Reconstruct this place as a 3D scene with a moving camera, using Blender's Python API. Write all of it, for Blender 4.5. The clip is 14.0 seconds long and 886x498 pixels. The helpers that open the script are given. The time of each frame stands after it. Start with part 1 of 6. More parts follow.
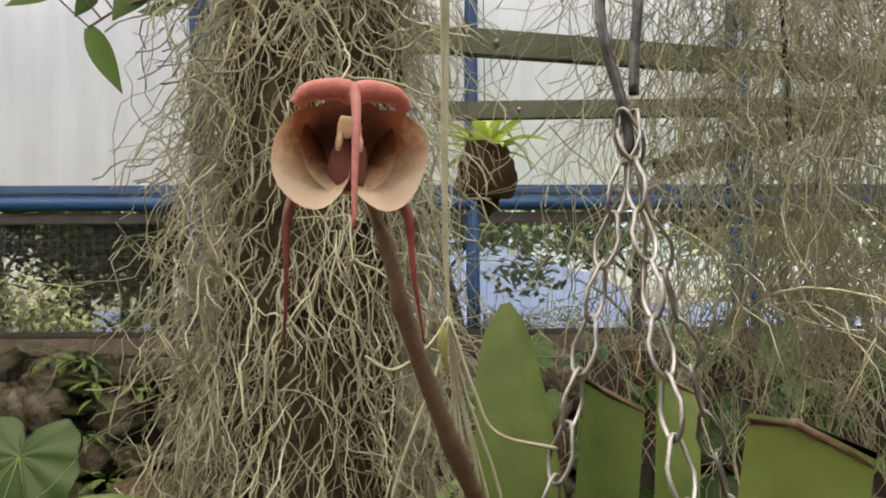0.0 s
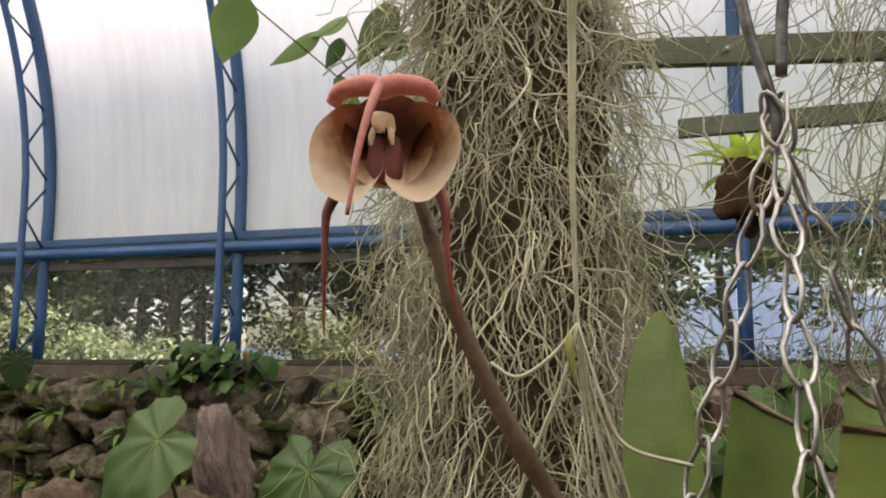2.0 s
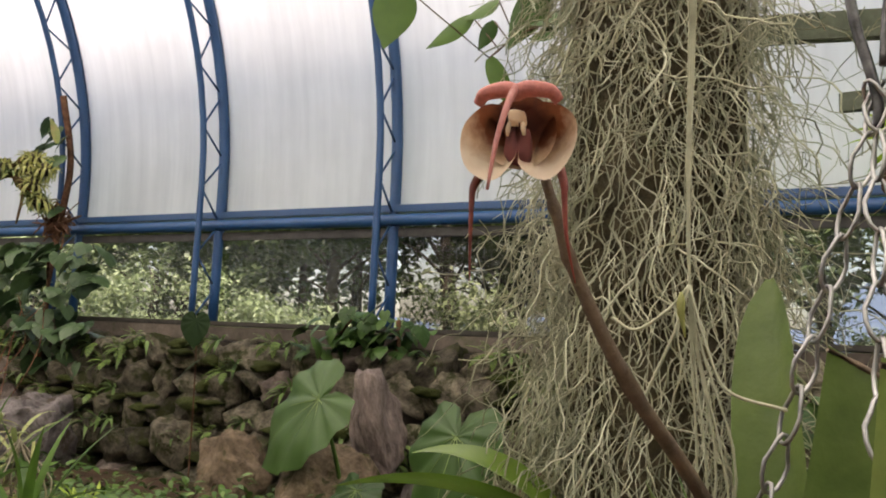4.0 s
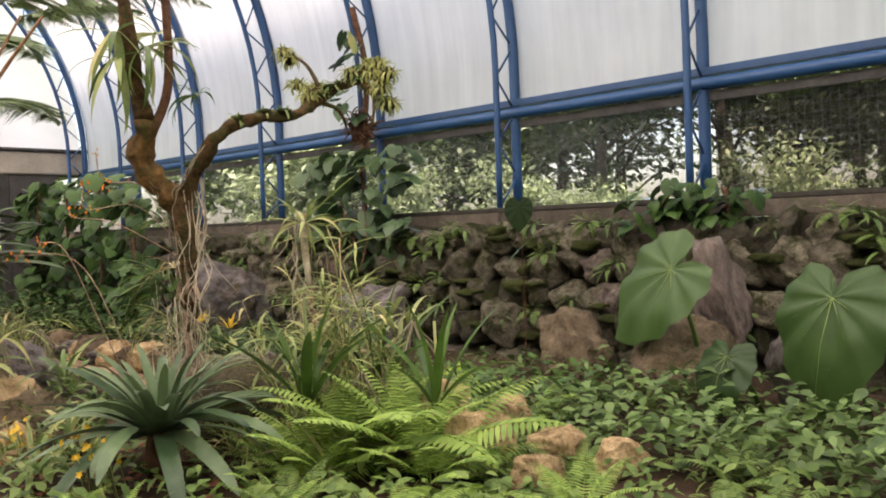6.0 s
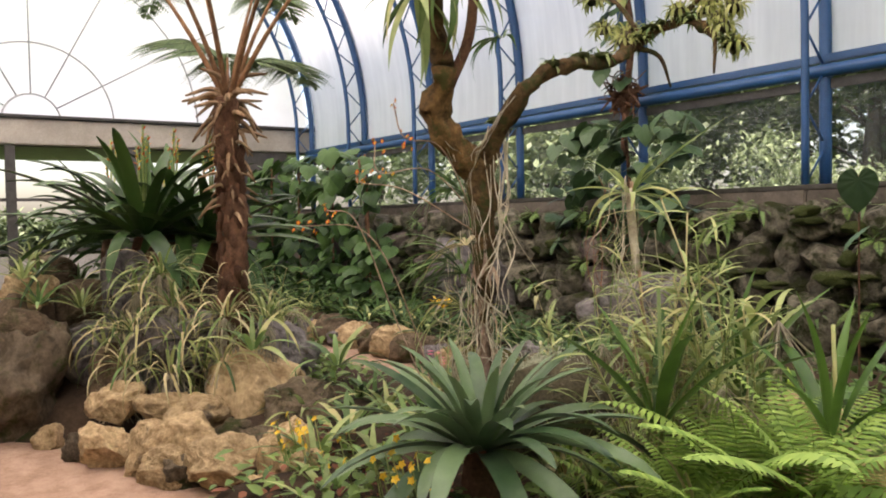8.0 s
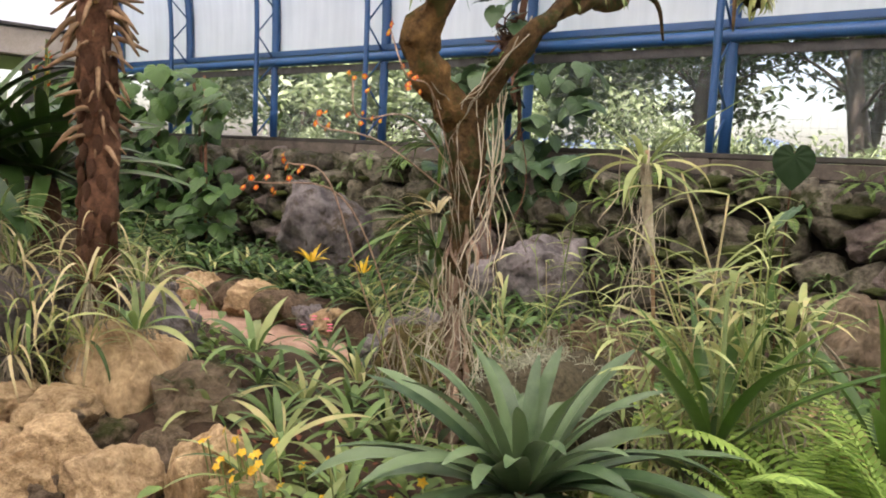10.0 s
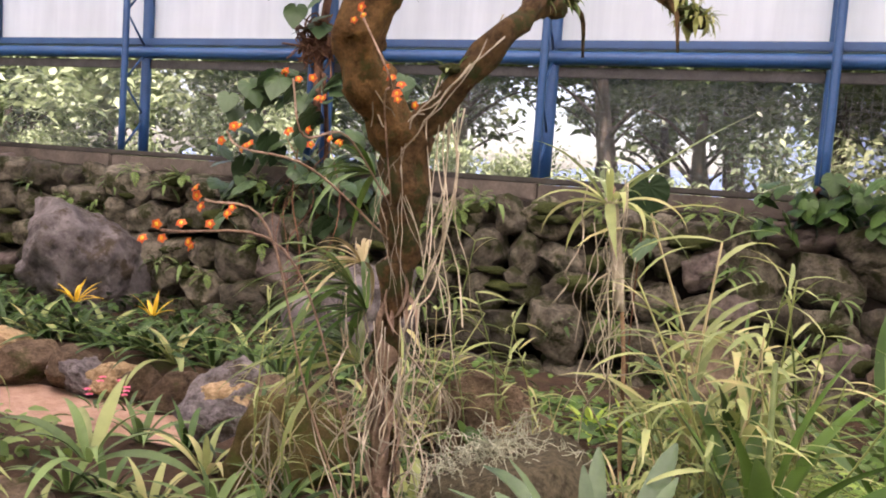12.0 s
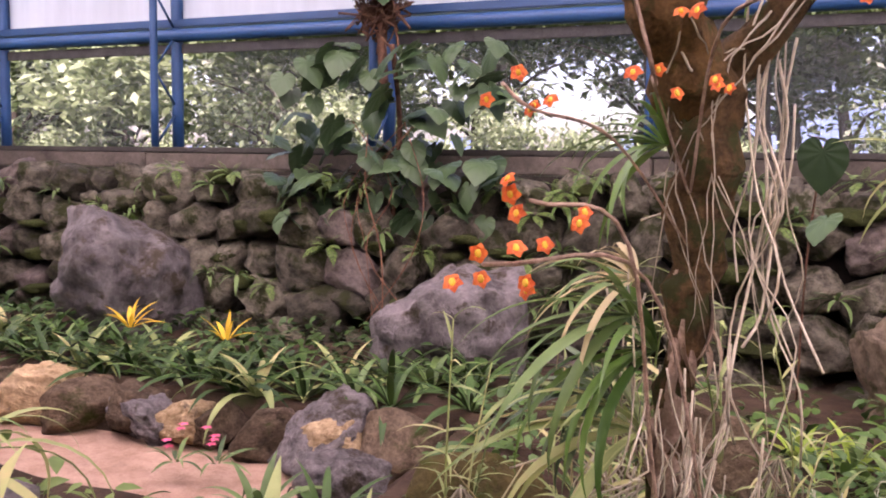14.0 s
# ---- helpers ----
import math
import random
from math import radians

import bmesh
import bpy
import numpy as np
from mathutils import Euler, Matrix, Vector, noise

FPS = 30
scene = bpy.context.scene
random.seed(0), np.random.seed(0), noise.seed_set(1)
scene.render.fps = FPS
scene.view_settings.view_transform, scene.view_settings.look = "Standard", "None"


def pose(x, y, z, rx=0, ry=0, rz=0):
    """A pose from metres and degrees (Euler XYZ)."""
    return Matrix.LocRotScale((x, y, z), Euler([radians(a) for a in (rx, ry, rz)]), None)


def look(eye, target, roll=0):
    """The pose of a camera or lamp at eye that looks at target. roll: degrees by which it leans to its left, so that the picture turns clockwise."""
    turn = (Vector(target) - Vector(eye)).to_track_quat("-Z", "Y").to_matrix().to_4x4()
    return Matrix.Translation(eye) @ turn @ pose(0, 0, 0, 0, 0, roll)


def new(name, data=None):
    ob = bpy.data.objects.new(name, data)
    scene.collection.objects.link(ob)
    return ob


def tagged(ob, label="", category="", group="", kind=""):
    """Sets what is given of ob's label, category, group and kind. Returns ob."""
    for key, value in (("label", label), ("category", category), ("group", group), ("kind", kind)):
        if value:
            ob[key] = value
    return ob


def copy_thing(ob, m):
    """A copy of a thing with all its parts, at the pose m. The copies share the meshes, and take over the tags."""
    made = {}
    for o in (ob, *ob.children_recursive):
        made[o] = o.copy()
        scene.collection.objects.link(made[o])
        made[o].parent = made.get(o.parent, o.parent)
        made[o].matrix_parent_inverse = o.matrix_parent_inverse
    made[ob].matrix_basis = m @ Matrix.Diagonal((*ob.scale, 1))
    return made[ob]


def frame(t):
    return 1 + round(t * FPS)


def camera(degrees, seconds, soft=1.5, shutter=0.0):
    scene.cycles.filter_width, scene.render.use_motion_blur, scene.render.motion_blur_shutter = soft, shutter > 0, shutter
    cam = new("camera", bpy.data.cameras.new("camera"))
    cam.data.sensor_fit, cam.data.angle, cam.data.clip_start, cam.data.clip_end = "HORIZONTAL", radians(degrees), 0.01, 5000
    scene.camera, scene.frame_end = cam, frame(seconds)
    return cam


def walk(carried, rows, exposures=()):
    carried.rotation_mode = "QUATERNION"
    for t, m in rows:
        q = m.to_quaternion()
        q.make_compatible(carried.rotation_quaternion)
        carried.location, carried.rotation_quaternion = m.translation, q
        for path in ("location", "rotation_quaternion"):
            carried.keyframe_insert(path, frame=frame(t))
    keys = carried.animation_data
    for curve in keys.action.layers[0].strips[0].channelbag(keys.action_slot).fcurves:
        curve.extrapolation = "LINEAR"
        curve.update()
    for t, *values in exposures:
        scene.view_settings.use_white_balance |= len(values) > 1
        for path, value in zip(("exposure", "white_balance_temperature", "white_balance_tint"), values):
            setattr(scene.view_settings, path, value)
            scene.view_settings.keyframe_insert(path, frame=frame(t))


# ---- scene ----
cam = camera(56.4, 14.0, 1.9)
PATH = [
    (0, (5.562, -6.131, 1.51), (5.633, -4.144, 1.726), -0.5),
    (0.5, (5.573, -6.107, 1.506), (5.49, -4.122, 1.741), -0.4),
    (1, (5.618, -6.098, 1.509), (5.365, -4.132, 1.776), -1.0),
    (1.5, (5.624, -6.103, 1.502), (5.218, -4.162, 1.765), -0.3),
    (2, (5.647, -6.114, 1.495), (5.075, -4.22, 1.788), 0.3),
    (2.5, (5.704, -6.13, 1.488), (4.989, -4.284, 1.768), 0.0),
    (2.7, (5.715, -6.146, 1.492), (4.927, -4.329, 1.766), -0.4),
    (4.8, (5.601, -6.271, 1.45), (4.621, -4.535, 1.617), 4.4),
    (5, (5.509, -6.307, 1.442), (4.529, -4.567, 1.546), 5.5),
    (5.4, (5.384, -6.406, 1.428), (4.259, -4.752, 1.443), 3.5),
    (5.5, (5.366, -6.441, 1.417), (4.187, -4.825, 1.425), 2.8),
    (6, (5.145, -6.575, 1.404), (3.772, -5.121, 1.353), -2.1),
    (6.5, (4.88, -6.521, 1.384), (3.3, -5.296, 1.386), -7),
    (7, (4.625, -6.521, 1.34), (2.958, -5.417, 1.29), -3.5),
    (7.2, (4.456, -6.452, 1.299), (2.756, -5.4, 1.236), -2.9),
    (9.3, (3.332, -6.627, 1.487), (1.886, -5.256, 1.306), 3.6),
    (9.5, (3.188, -6.622, 1.482), (1.798, -5.208, 1.222), 2.9),
    (10, (2.79, -6.631, 1.463), (1.484, -5.134, 1.236), 2.8),
    (10.5, (2.444, -6.698, 1.479), (1.275, -5.09, 1.263), 4.7),
    (11, (2.204, -6.713, 1.503), (1.246, -4.988, 1.179), 4),
    (11.5, (1.945, -6.547, 1.508), (1.141, -4.724, 1.34), 2.1),
    (12, (1.688, -6.399, 1.488), (0.962, -4.542, 1.329), 4.2),
    (12.5, (1.397, -6.265, 1.48), (0.937, -4.324, 1.341), 2.4),
    (13, (1.193, -6.134, 1.456), (0.686, -4.209, 1.262), 1.4),
    (13.5, (0.984, -5.941, 1.458), (0.383, -4.043, 1.26), 1.5),
    (14, (0.75, -5.83, 1.449), (0.023, -3.977, 1.253), 1),
]
walk(cam, [(t, look(eye, target, roll)) for t, eye, target, roll in PATH], [(0, 1.60, 7500, 18), (2.5, 1.53, 7400, 18), (5, 1.52, 7400, 17), (5.5, 1.68, 7400, 19), (7, 1.76, 7200, 18), (9.5, 1.95, 7100, 18), (10, 2.02, 6900, 20), (11, 2.04, 7100, 23), (11.5, 2.16, 7100, 32), (12.5, 2.2, 7000, 31), (13, 2.2, 7000, 35), (13.5, 2.1, 6900, 39), (14, 2.26, 6700, 46)])

# ---- world, sun, exposure ----
world = bpy.data.worlds.new("world")
scene.world = world
world.use_nodes = True
wn = world.node_tree
sky = wn.nodes.new("ShaderNodeTexSky")
sky.sky_type, sky.sun_disc = "NISHITA", False
sky.sun_elevation, sky.sun_rotation = radians(76), radians(195)
sky.dust_density = 3.0
wn.nodes["Background"].inputs["Strength"].default_value = 0.13
wn.links.new(sky.outputs[0], wn.nodes["Background"].inputs[0])
sun_data = bpy.data.lights.new("sun", "SUN")
sun_data.energy, sun_data.angle, sun_data.color = 5.0, radians(0.6), (1.0, 0.96, 0.9)
sun = new("sun", sun_data)
sun.matrix_world = look((0, 0, 30), (1.9, 7.2, 0.0))


# ---- materials ----
def nodes_of(name):
    m = bpy.data.materials.new(name)
    m.use_nodes = True
    t = m.node_tree
    return m, t, t.nodes["Principled BSDF"], t.nodes["Material Output"]


def add(t, kind, **inputs):
    n = t.nodes.new(kind)
    for k, v in inputs.items():
        n.inputs[k].default_value = v
    return n


def ramp(t, fac, stops):
    r = t.nodes.new("ShaderNodeValToRGB")
    while len(r.color_ramp.elements) < len(stops):
        r.color_ramp.elements.new(0.5)
    for e, (p, c) in zip(r.color_ramp.elements, stops):
        e.position, e.color = p, (*c, 1)
    t.links.new(fac, r.inputs[0])
    return r


def surface(name, dark, light, scale=6.0, rough=0.8, bump=0.3, metal=0.0, fine=60.0, patch=None, patch_scale=2.5, patch_at=0.55, vary=0.25, relief=0.03):
    """A mottled surface: coarse colour variation, fine grain with relief, optional patches of another colour."""
    m, t, p, out = nodes_of(name)
    co = t.nodes.new("ShaderNodeTexCoord")
    n1 = add(t, "ShaderNodeTexNoise", Scale=scale, Detail=10.0, Roughness=0.72)
    n2 = add(t, "ShaderNodeTexNoise", Scale=fine, Detail=5.0, Roughness=0.7)
    info = t.nodes.new("ShaderNodeObjectInfo")
    for n in (n1, n2):
        t.links.new(co.outputs["Object"], n.inputs["Vector"])
    r1 = ramp(t, n1.outputs[0], [(0.3, dark), (0.7, light)])
    mix = t.nodes.new("ShaderNodeMix")
    mix.data_type, mix.blend_type = "RGBA", "OVERLAY"
    mix.inputs[0].default_value = 0.45
    t.links.new(r1.outputs[0], mix.inputs[6])
    t.links.new(n2.outputs[0], mix.inputs[7])
    hsv = t.nodes.new("ShaderNodeHueSaturation")
    mr = t.nodes.new("ShaderNodeMapRange")
    mr.inputs["To Min"].default_value, mr.inputs["To Max"].default_value = 1 - vary, 1 + vary
    t.links.new(info.outputs["Random"], mr.inputs[0])
    t.links.new(mr.outputs[0], hsv.inputs["Value"])
    t.links.new(mix.outputs[2], hsv.inputs["Color"])
    col = hsv.outputs[0]
    if patch:
        n3 = add(t, "ShaderNodeTexNoise", Scale=patch_scale, Detail=6.0, Roughness=0.7)
        geo = t.nodes.new("ShaderNodeNewGeometry")
        t.links.new(geo.outputs["Position"], n3.inputs["Vector"])
        r3 = ramp(t, n3.outputs[0], [(patch_at, (0, 0, 0)), (patch_at + 0.1, (1, 1, 1))])
        mx = t.nodes.new("ShaderNodeMix")
        mx.data_type = "RGBA"
        t.links.new(r3.outputs[0], mx.inputs[0])
        t.links.new(col, mx.inputs[6])
        mx.inputs[7].default_value = (*patch, 1)
        col = mx.outputs[2]
    t.links.new(col, p.inputs["Base Color"])
    p.inputs["Roughness"].default_value, p.inputs["Metallic"].default_value = rough, metal
    p.inputs["Specular IOR Level"].default_value = 0.12 if rough > 0.7 else 0.4
    b = add(t, "ShaderNodeBump", Strength=bump, Distance=relief)
    ad = t.nodes.new("ShaderNodeMath")
    ad.operation = "MULTIPLY_ADD"
    ad.inputs[1].default_value = 0.35
    t.links.new(n2.outputs[0], ad.inputs[0])
    t.links.new(n1.outputs[0], ad.inputs[2])
    t.links.new(ad.outputs[0], b.inputs["Height"])
    t.links.new(b.outputs[0], p.inputs["Normal"])
    return m


def leafy(name, dark, light, rough=0.42, through_light=0.35, scale=9.0, edge=None, ribs=0.0, gloss=0.3):
    """A leaf: mottled green, a little gloss, light that comes through, colour that differs from leaf to leaf."""
    m, t, p, out = nodes_of(name)
    co = t.nodes.new("ShaderNodeTexCoord")
    n1 = add(t, "ShaderNodeTexNoise", Scale=scale, Detail=6.0, Roughness=0.6)
    t.links.new(co.outputs["Object"], n1.inputs["Vector"])
    info = t.nodes.new("ShaderNodeObjectInfo")
    geo = t.nodes.new("ShaderNodeNewGeometry")
    a = t.nodes.new("ShaderNodeMath")
    a.operation = "ADD"
    t.links.new(info.outputs["Random"], a.inputs[0])
    t.links.new(geo.outputs["Random Per Island"], a.inputs[1])
    w = t.nodes.new("ShaderNodeMath")
    w.operation = "FRACT"
    t.links.new(a.outputs[0], w.inputs[0])
    s = t.nodes.new("ShaderNodeMath")
    s.operation = "MULTIPLY_ADD"
    s.inputs[1].default_value = 0.5
    t.links.new(w.outputs[0], s.inputs[0])
    h = t.nodes.new("ShaderNodeMath")
    h.operation = "MULTIPLY"
    h.inputs[1].default_value = 0.6
    t.links.new(n1.outputs[0], h.inputs[0])
    t.links.new(h.outputs[0], s.inputs[2])
    r = ramp(t, s.outputs[0], [(0.2, dark), (0.7, light)] + ([(0.82, edge)] if edge else []))
    t.links.new(r.outputs[0], p.inputs["Base Color"])
    p.inputs["Roughness"].default_value = rough
    p.inputs["Specular IOR Level"].default_value = gloss
    tr = t.nodes.new("ShaderNodeBsdfTranslucent")
    t.links.new(r.outputs[0], tr.inputs[0])
    mx = t.nodes.new("ShaderNodeMixShader")
    mx.inputs[0].default_value = through_light
    t.links.new(p.outputs[0], mx.inputs[1])
    t.links.new(tr.outputs[0], mx.inputs[2])
    t.links.new(mx.outputs[0], out.inputs["Surface"])
    b = add(t, "ShaderNodeBump", Strength=0.35, Distance=0.006)
    if ribs:
        wv = add(t, "ShaderNodeTexWave", Scale=ribs, Distortion=1.0, Detail=2.0)
        wv.bands_direction = "Y"
        t.links.new(co.outputs["Object"], wv.inputs["Vector"])
        t.links.new(wv.outputs[0], b.inputs["Height"])
    else:
        t.links.new(n1.outputs[0], b.inputs["Height"])
    t.links.new(b.outputs[0], p.inputs["Normal"])
    return m


def sheet(name, tint, clear=0.0, cloudy=0.75, tone=(1, 1, 1)):
    """A translucent ribbed plastic sheet with faint dirt streaks; clear: the share of light that passes straight."""
    m, t, p, out = nodes_of(name)
    geo = t.nodes.new("ShaderNodeNewGeometry")
    mp = t.nodes.new("ShaderNodeMapping")
    mp.inputs["Scale"].default_value = (5.0, 0.35, 0.35)
    t.links.new(geo.outputs["Position"], mp.inputs[0])
    n = add(t, "ShaderNodeTexNoise", Scale=1.6, Detail=7.0, Roughness=0.6)
    t.links.new(mp.outputs[0], n.inputs["Vector"])
    n5 = add(t, "ShaderNodeTexNoise", Scale=0.9, Detail=4.0, Roughness=0.6)
    t.links.new(geo.outputs["Position"], n5.inputs["Vector"])
    av = t.nodes.new("ShaderNodeMath")
    av.operation = "MULTIPLY_ADD"
    av.inputs[1].default_value = 0.5
    t.links.new(n5.outputs[0], av.inputs[0])
    hf = t.nodes.new("ShaderNodeMath")
    hf.operation = "MULTIPLY"
    hf.inputs[1].default_value = 0.5
    t.links.new(n.outputs[0], hf.inputs[0])
    t.links.new(hf.outputs[0], av.inputs[2])
    r = ramp(t, av.outputs[0], [(0.3, tuple(c * 0.8 for c in tint)), (0.62, tint)])
    tr = t.nodes.new("ShaderNodeBsdfTranslucent")
    df = t.nodes.new("ShaderNodeBsdfDiffuse")
    t.links.new(r.outputs[0], tr.inputs[0])
    t.links.new(r.outputs[0], df.inputs[0])
    mx = t.nodes.new("ShaderNodeMixShader")
    mx.inputs[0].default_value = cloudy
    t.links.new(df.outputs[0], mx.inputs[1])
    t.links.new(tr.outputs[0], mx.inputs[2])
    last = mx
    if clear:
        tp = t.nodes.new("ShaderNodeBsdfTransparent")
        tp.inputs[0].default_value = (*tone, 1)
        last = t.nodes.new("ShaderNodeMixShader")
        last.inputs[0].default_value = clear
        t.links.new(mx.outputs[0], last.inputs[1])
        t.links.new(tp.outputs[0], last.inputs[2])
    t.links.new(last.outputs[0], out.inputs["Surface"])
    return m


M_PANEL = sheet("white_plastic", (0.86, 0.84, 0.83))
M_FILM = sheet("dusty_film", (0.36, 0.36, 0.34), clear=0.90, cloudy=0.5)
# Greyer tint added to dim the bright sky seen through two bays.
M_FILM_MID = sheet("dimming_dusty_film", (0.28, 0.28, 0.26), clear=0.89, cloudy=0.45, tone=(0.90, 0.90, 0.88))
# Darkest pane tint, used for the bay from x 2 to 4.
M_FILM_DARK = sheet("dark_tinted_film", (0.16, 0.15, 0.14), clear=0.88, cloudy=0.4, tone=(0.80, 0.78, 0.76))
M_BLUE = surface("blue_paint", (0.008, 0.042, 0.115), (0.014, 0.066, 0.165), 3, 0.45, 0.08, patch=(0.02, 0.05, 0.10), patch_scale=6, patch_at=0.66, vary=0.08)
M_STEEL = surface("zinc_steel", (0.22, 0.22, 0.21), (0.42, 0.42, 0.40), 40, 0.4, 0.1, 0.85, vary=0.1)
# Dark grey for the unseen walls that cut the side light.
M_DIMWALL = surface("dark_unseen_wall", (0.09, 0.088, 0.085), (0.17, 0.165, 0.16), 5, 0.7, 0.1)
M_SCREEN = surface("dark_grey_screen", (0.035, 0.035, 0.034), (0.085, 0.083, 0.08), 5, 0.75, 0.1)
M_SILL = surface("dark_sill", (0.03, 0.028, 0.024), (0.07, 0.065, 0.055), 5, 0.8, 0.2)
M_LEDGE = surface("weathered_board", (0.045, 0.038, 0.030), (0.13, 0.11, 0.088), 5, 0.85, 0.25, patch=(0.06, 0.07, 0.035), patch_scale=3, patch_at=0.58)
M_STONE = surface("grey_stone", (0.012, 0.011, 0.008), (0.23, 0.205, 0.148), 5.0, 0.85, 1.0, fine=26, patch=(0.040, 0.045, 0.016), patch_scale=6.0, patch_at=0.50, vary=0.5, relief=0.06)
M_PINKSTONE = surface("pinkish_stone", (0.07, 0.055, 0.046), (0.30, 0.245, 0.21), 4, 0.9, 1.0, relief=0.06, fine=18, patch=(0.07, 0.055, 0.045), patch_scale=5, patch_at=0.58, vary=0.2)
M_BOULDER = surface("slate_grey_rock", (0.035, 0.030, 0.027), (0.33, 0.295, 0.28), 4.0, 0.75, 1.0, relief=0.09, fine=20, patch=(0.07, 0.055, 0.035), patch_scale=5, patch_at=0.53, vary=0.2)
M_GOLD = surface("golden_sandstone", (0.22, 0.135, 0.06), (0.70, 0.52, 0.30), 3.2, 0.9, 0.9, relief=0.06, fine=13, patch=(0.13, 0.10, 0.07), patch_scale=5, patch_at=0.61, vary=0.18)
M_BROWNROCK = surface("brown_rock", (0.05, 0.035, 0.022), (0.25, 0.18, 0.115), 4.5, 0.9, 1.0, relief=0.06, fine=18, patch=(0.06, 0.07, 0.02), patch_scale=4, patch_at=0.57)
M_MOSSROCK = surface("mossy_brown_rock", (0.05, 0.04, 0.016), (0.17, 0.13, 0.05), 6, 0.95, 1.0, relief=0.05, fine=60, patch=(0.09, 0.10, 0.025), patch_scale=7, patch_at=0.5)
M_TANROCK = surface("reddish_brown_rock", (0.055, 0.042, 0.026), (0.29, 0.22, 0.148), 4.5, 0.9, 1.0, relief=0.06, fine=22, patch=(0.06, 0.065, 0.022), patch_scale=5, patch_at=0.54)
M_SOIL = surface("soil", (0.018, 0.012, 0.008), (0.075, 0.048, 0.03), 5, 0.95, 0.9, fine=45, patch=(0.03, 0.045, 0.012), patch_scale=1.6, patch_at=0.56)
M_PATH = surface("pink_gravel", (0.29, 0.175, 0.115), (0.54, 0.36, 0.26), 8, 0.95, 0.5, fine=120, patch=(0.22, 0.14, 0.10), patch_scale=3, patch_at=0.6)
M_MORTAR = surface("dark_mortar", (0.018, 0.015, 0.012), (0.06, 0.05, 0.04), 6, 0.95, 0.6)
M_BARK = surface("brown_bark", (0.020, 0.013, 0.007), (0.19, 0.115, 0.05), 22, 0.9, 1.0, fine=100, patch=(0.06, 0.065, 0.022), patch_scale=10, patch_at=0.50, relief=0.04)
M_LIMB = surface("golden_brown_bark", (0.028, 0.016, 0.007), (0.25, 0.145, 0.055), 20, 0.85, 1.0, fine=110, patch=(0.075, 0.07, 0.022), patch_scale=11, patch_at=0.53, relief=0.03)
M_PALEBARK = surface("pink_flaking_bark", (0.16, 0.095, 0.06), (0.56, 0.41, 0.30), 22, 0.85, 0.8, fine=50)
M_FERNBARK = surface("reddish_fibre_bark", (0.045, 0.022, 0.014), (0.24, 0.125, 0.075), 14, 0.9, 1.0, fine=70)
M_STUB = surface("tan_leaf_stub", (0.13, 0.075, 0.04), (0.36, 0.24, 0.145), 14, 0.85, 0.5)
M_PETIOLE = surface("brown_fern_stalk", (0.10, 0.045, 0.022), (0.30, 0.165, 0.085), 14, 0.8, 0.5)
M_ROOT = surface("pale_root", (0.20, 0.165, 0.11), (0.54, 0.48, 0.36), 12, 0.8, 0.3)
M_MOSS = surface("spanish_moss", (0.205, 0.21, 0.13), (0.53, 0.545, 0.40), 3, 0.9, 0.1, vary=0.05)
# Dark colour stands for the shade in the gaps between moss strands.
M_MOSSSHADE = surface("shaded_moss_core", (0.028, 0.024, 0.014), (0.15, 0.13, 0.08), 22, 0.95, 0.9)
M_SLAT = surface("grey_green_slat", (0.07, 0.085, 0.06), (0.13, 0.15, 0.11), 6, 0.75, 0.25)
M_COIR = surface("coir_fibre", (0.035, 0.02, 0.011), (0.13, 0.08, 0.045), 30, 0.95, 1.0)
M_CREAM = surface("cream_render", (0.25, 0.225, 0.19), (0.40, 0.365, 0.315), 2, 0.9, 0.15)
M_DARKPOST = surface("dark_post", (0.03, 0.028, 0.025), (0.07, 0.065, 0.06), 5, 0.7, 0.1)
M_CONC = surface("concrete", (0.25, 0.24, 0.22), (0.42, 0.40, 0.37), 3, 0.9, 0.3)
M_HOOK = surface("dark_steel", (0.05, 0.05, 0.05), (0.20, 0.20, 0.20), 60, 0.35, 0.1, 0.9, vary=0.1)
M_WIRE = surface("dull_wire", (0.05, 0.05, 0.05), (0.12, 0.12, 0.115), 8, 0.6, 0.1, 0.4)
M_WALLMOSS = surface("wall_moss", (0.02, 0.028, 0.008), (0.085, 0.10, 0.03), 12, 0.95, 1.0, fine=50)
M_STALK = surface("brown_flower_stem", (0.085, 0.06, 0.035), (0.19, 0.14, 0.09), 30, 0.7, 0.4)

L_STRAP = leafy("olive_strap_leaf", (0.06, 0.105, 0.022), (0.19, 0.27, 0.075), 0.38, 0.3, scale=22, gloss=0.4)
L_ROSETTE = leafy("grey_green_leaf", (0.016, 0.043, 0.016), (0.115, 0.175, 0.08), 0.34, 0.15)
L_BROAD = leafy("deep_green_leaf", (0.022, 0.06, 0.012), (0.085, 0.165, 0.032), 0.36, 0.22)
L_GLOSSY = leafy("glossy_green_leaf", (0.03, 0.075, 0.012), (0.13, 0.215, 0.035), 0.3, 0.3, gloss=0.45)
L_VEIN = leafy("pale_vein", (0.10, 0.16, 0.05), (0.20, 0.28, 0.09), 0.5, 0.2)
L_HEART = leafy("veined_green_leaf", (0.016, 0.040, 0.014), (0.060, 0.105, 0.042), 0.42, 0.10, scale=6, gloss=0.3)
L_EAR = leafy("elephant_ear_leaf", (0.014, 0.038, 0.009), (0.050, 0.098, 0.026), 0.38, 0.10, scale=5, gloss=0.25)
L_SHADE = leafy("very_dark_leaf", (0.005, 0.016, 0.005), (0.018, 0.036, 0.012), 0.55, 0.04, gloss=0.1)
L_FERN = leafy("bright_fern_leaf", (0.10, 0.20, 0.035), (0.33, 0.47, 0.11), 0.5, 0.4)
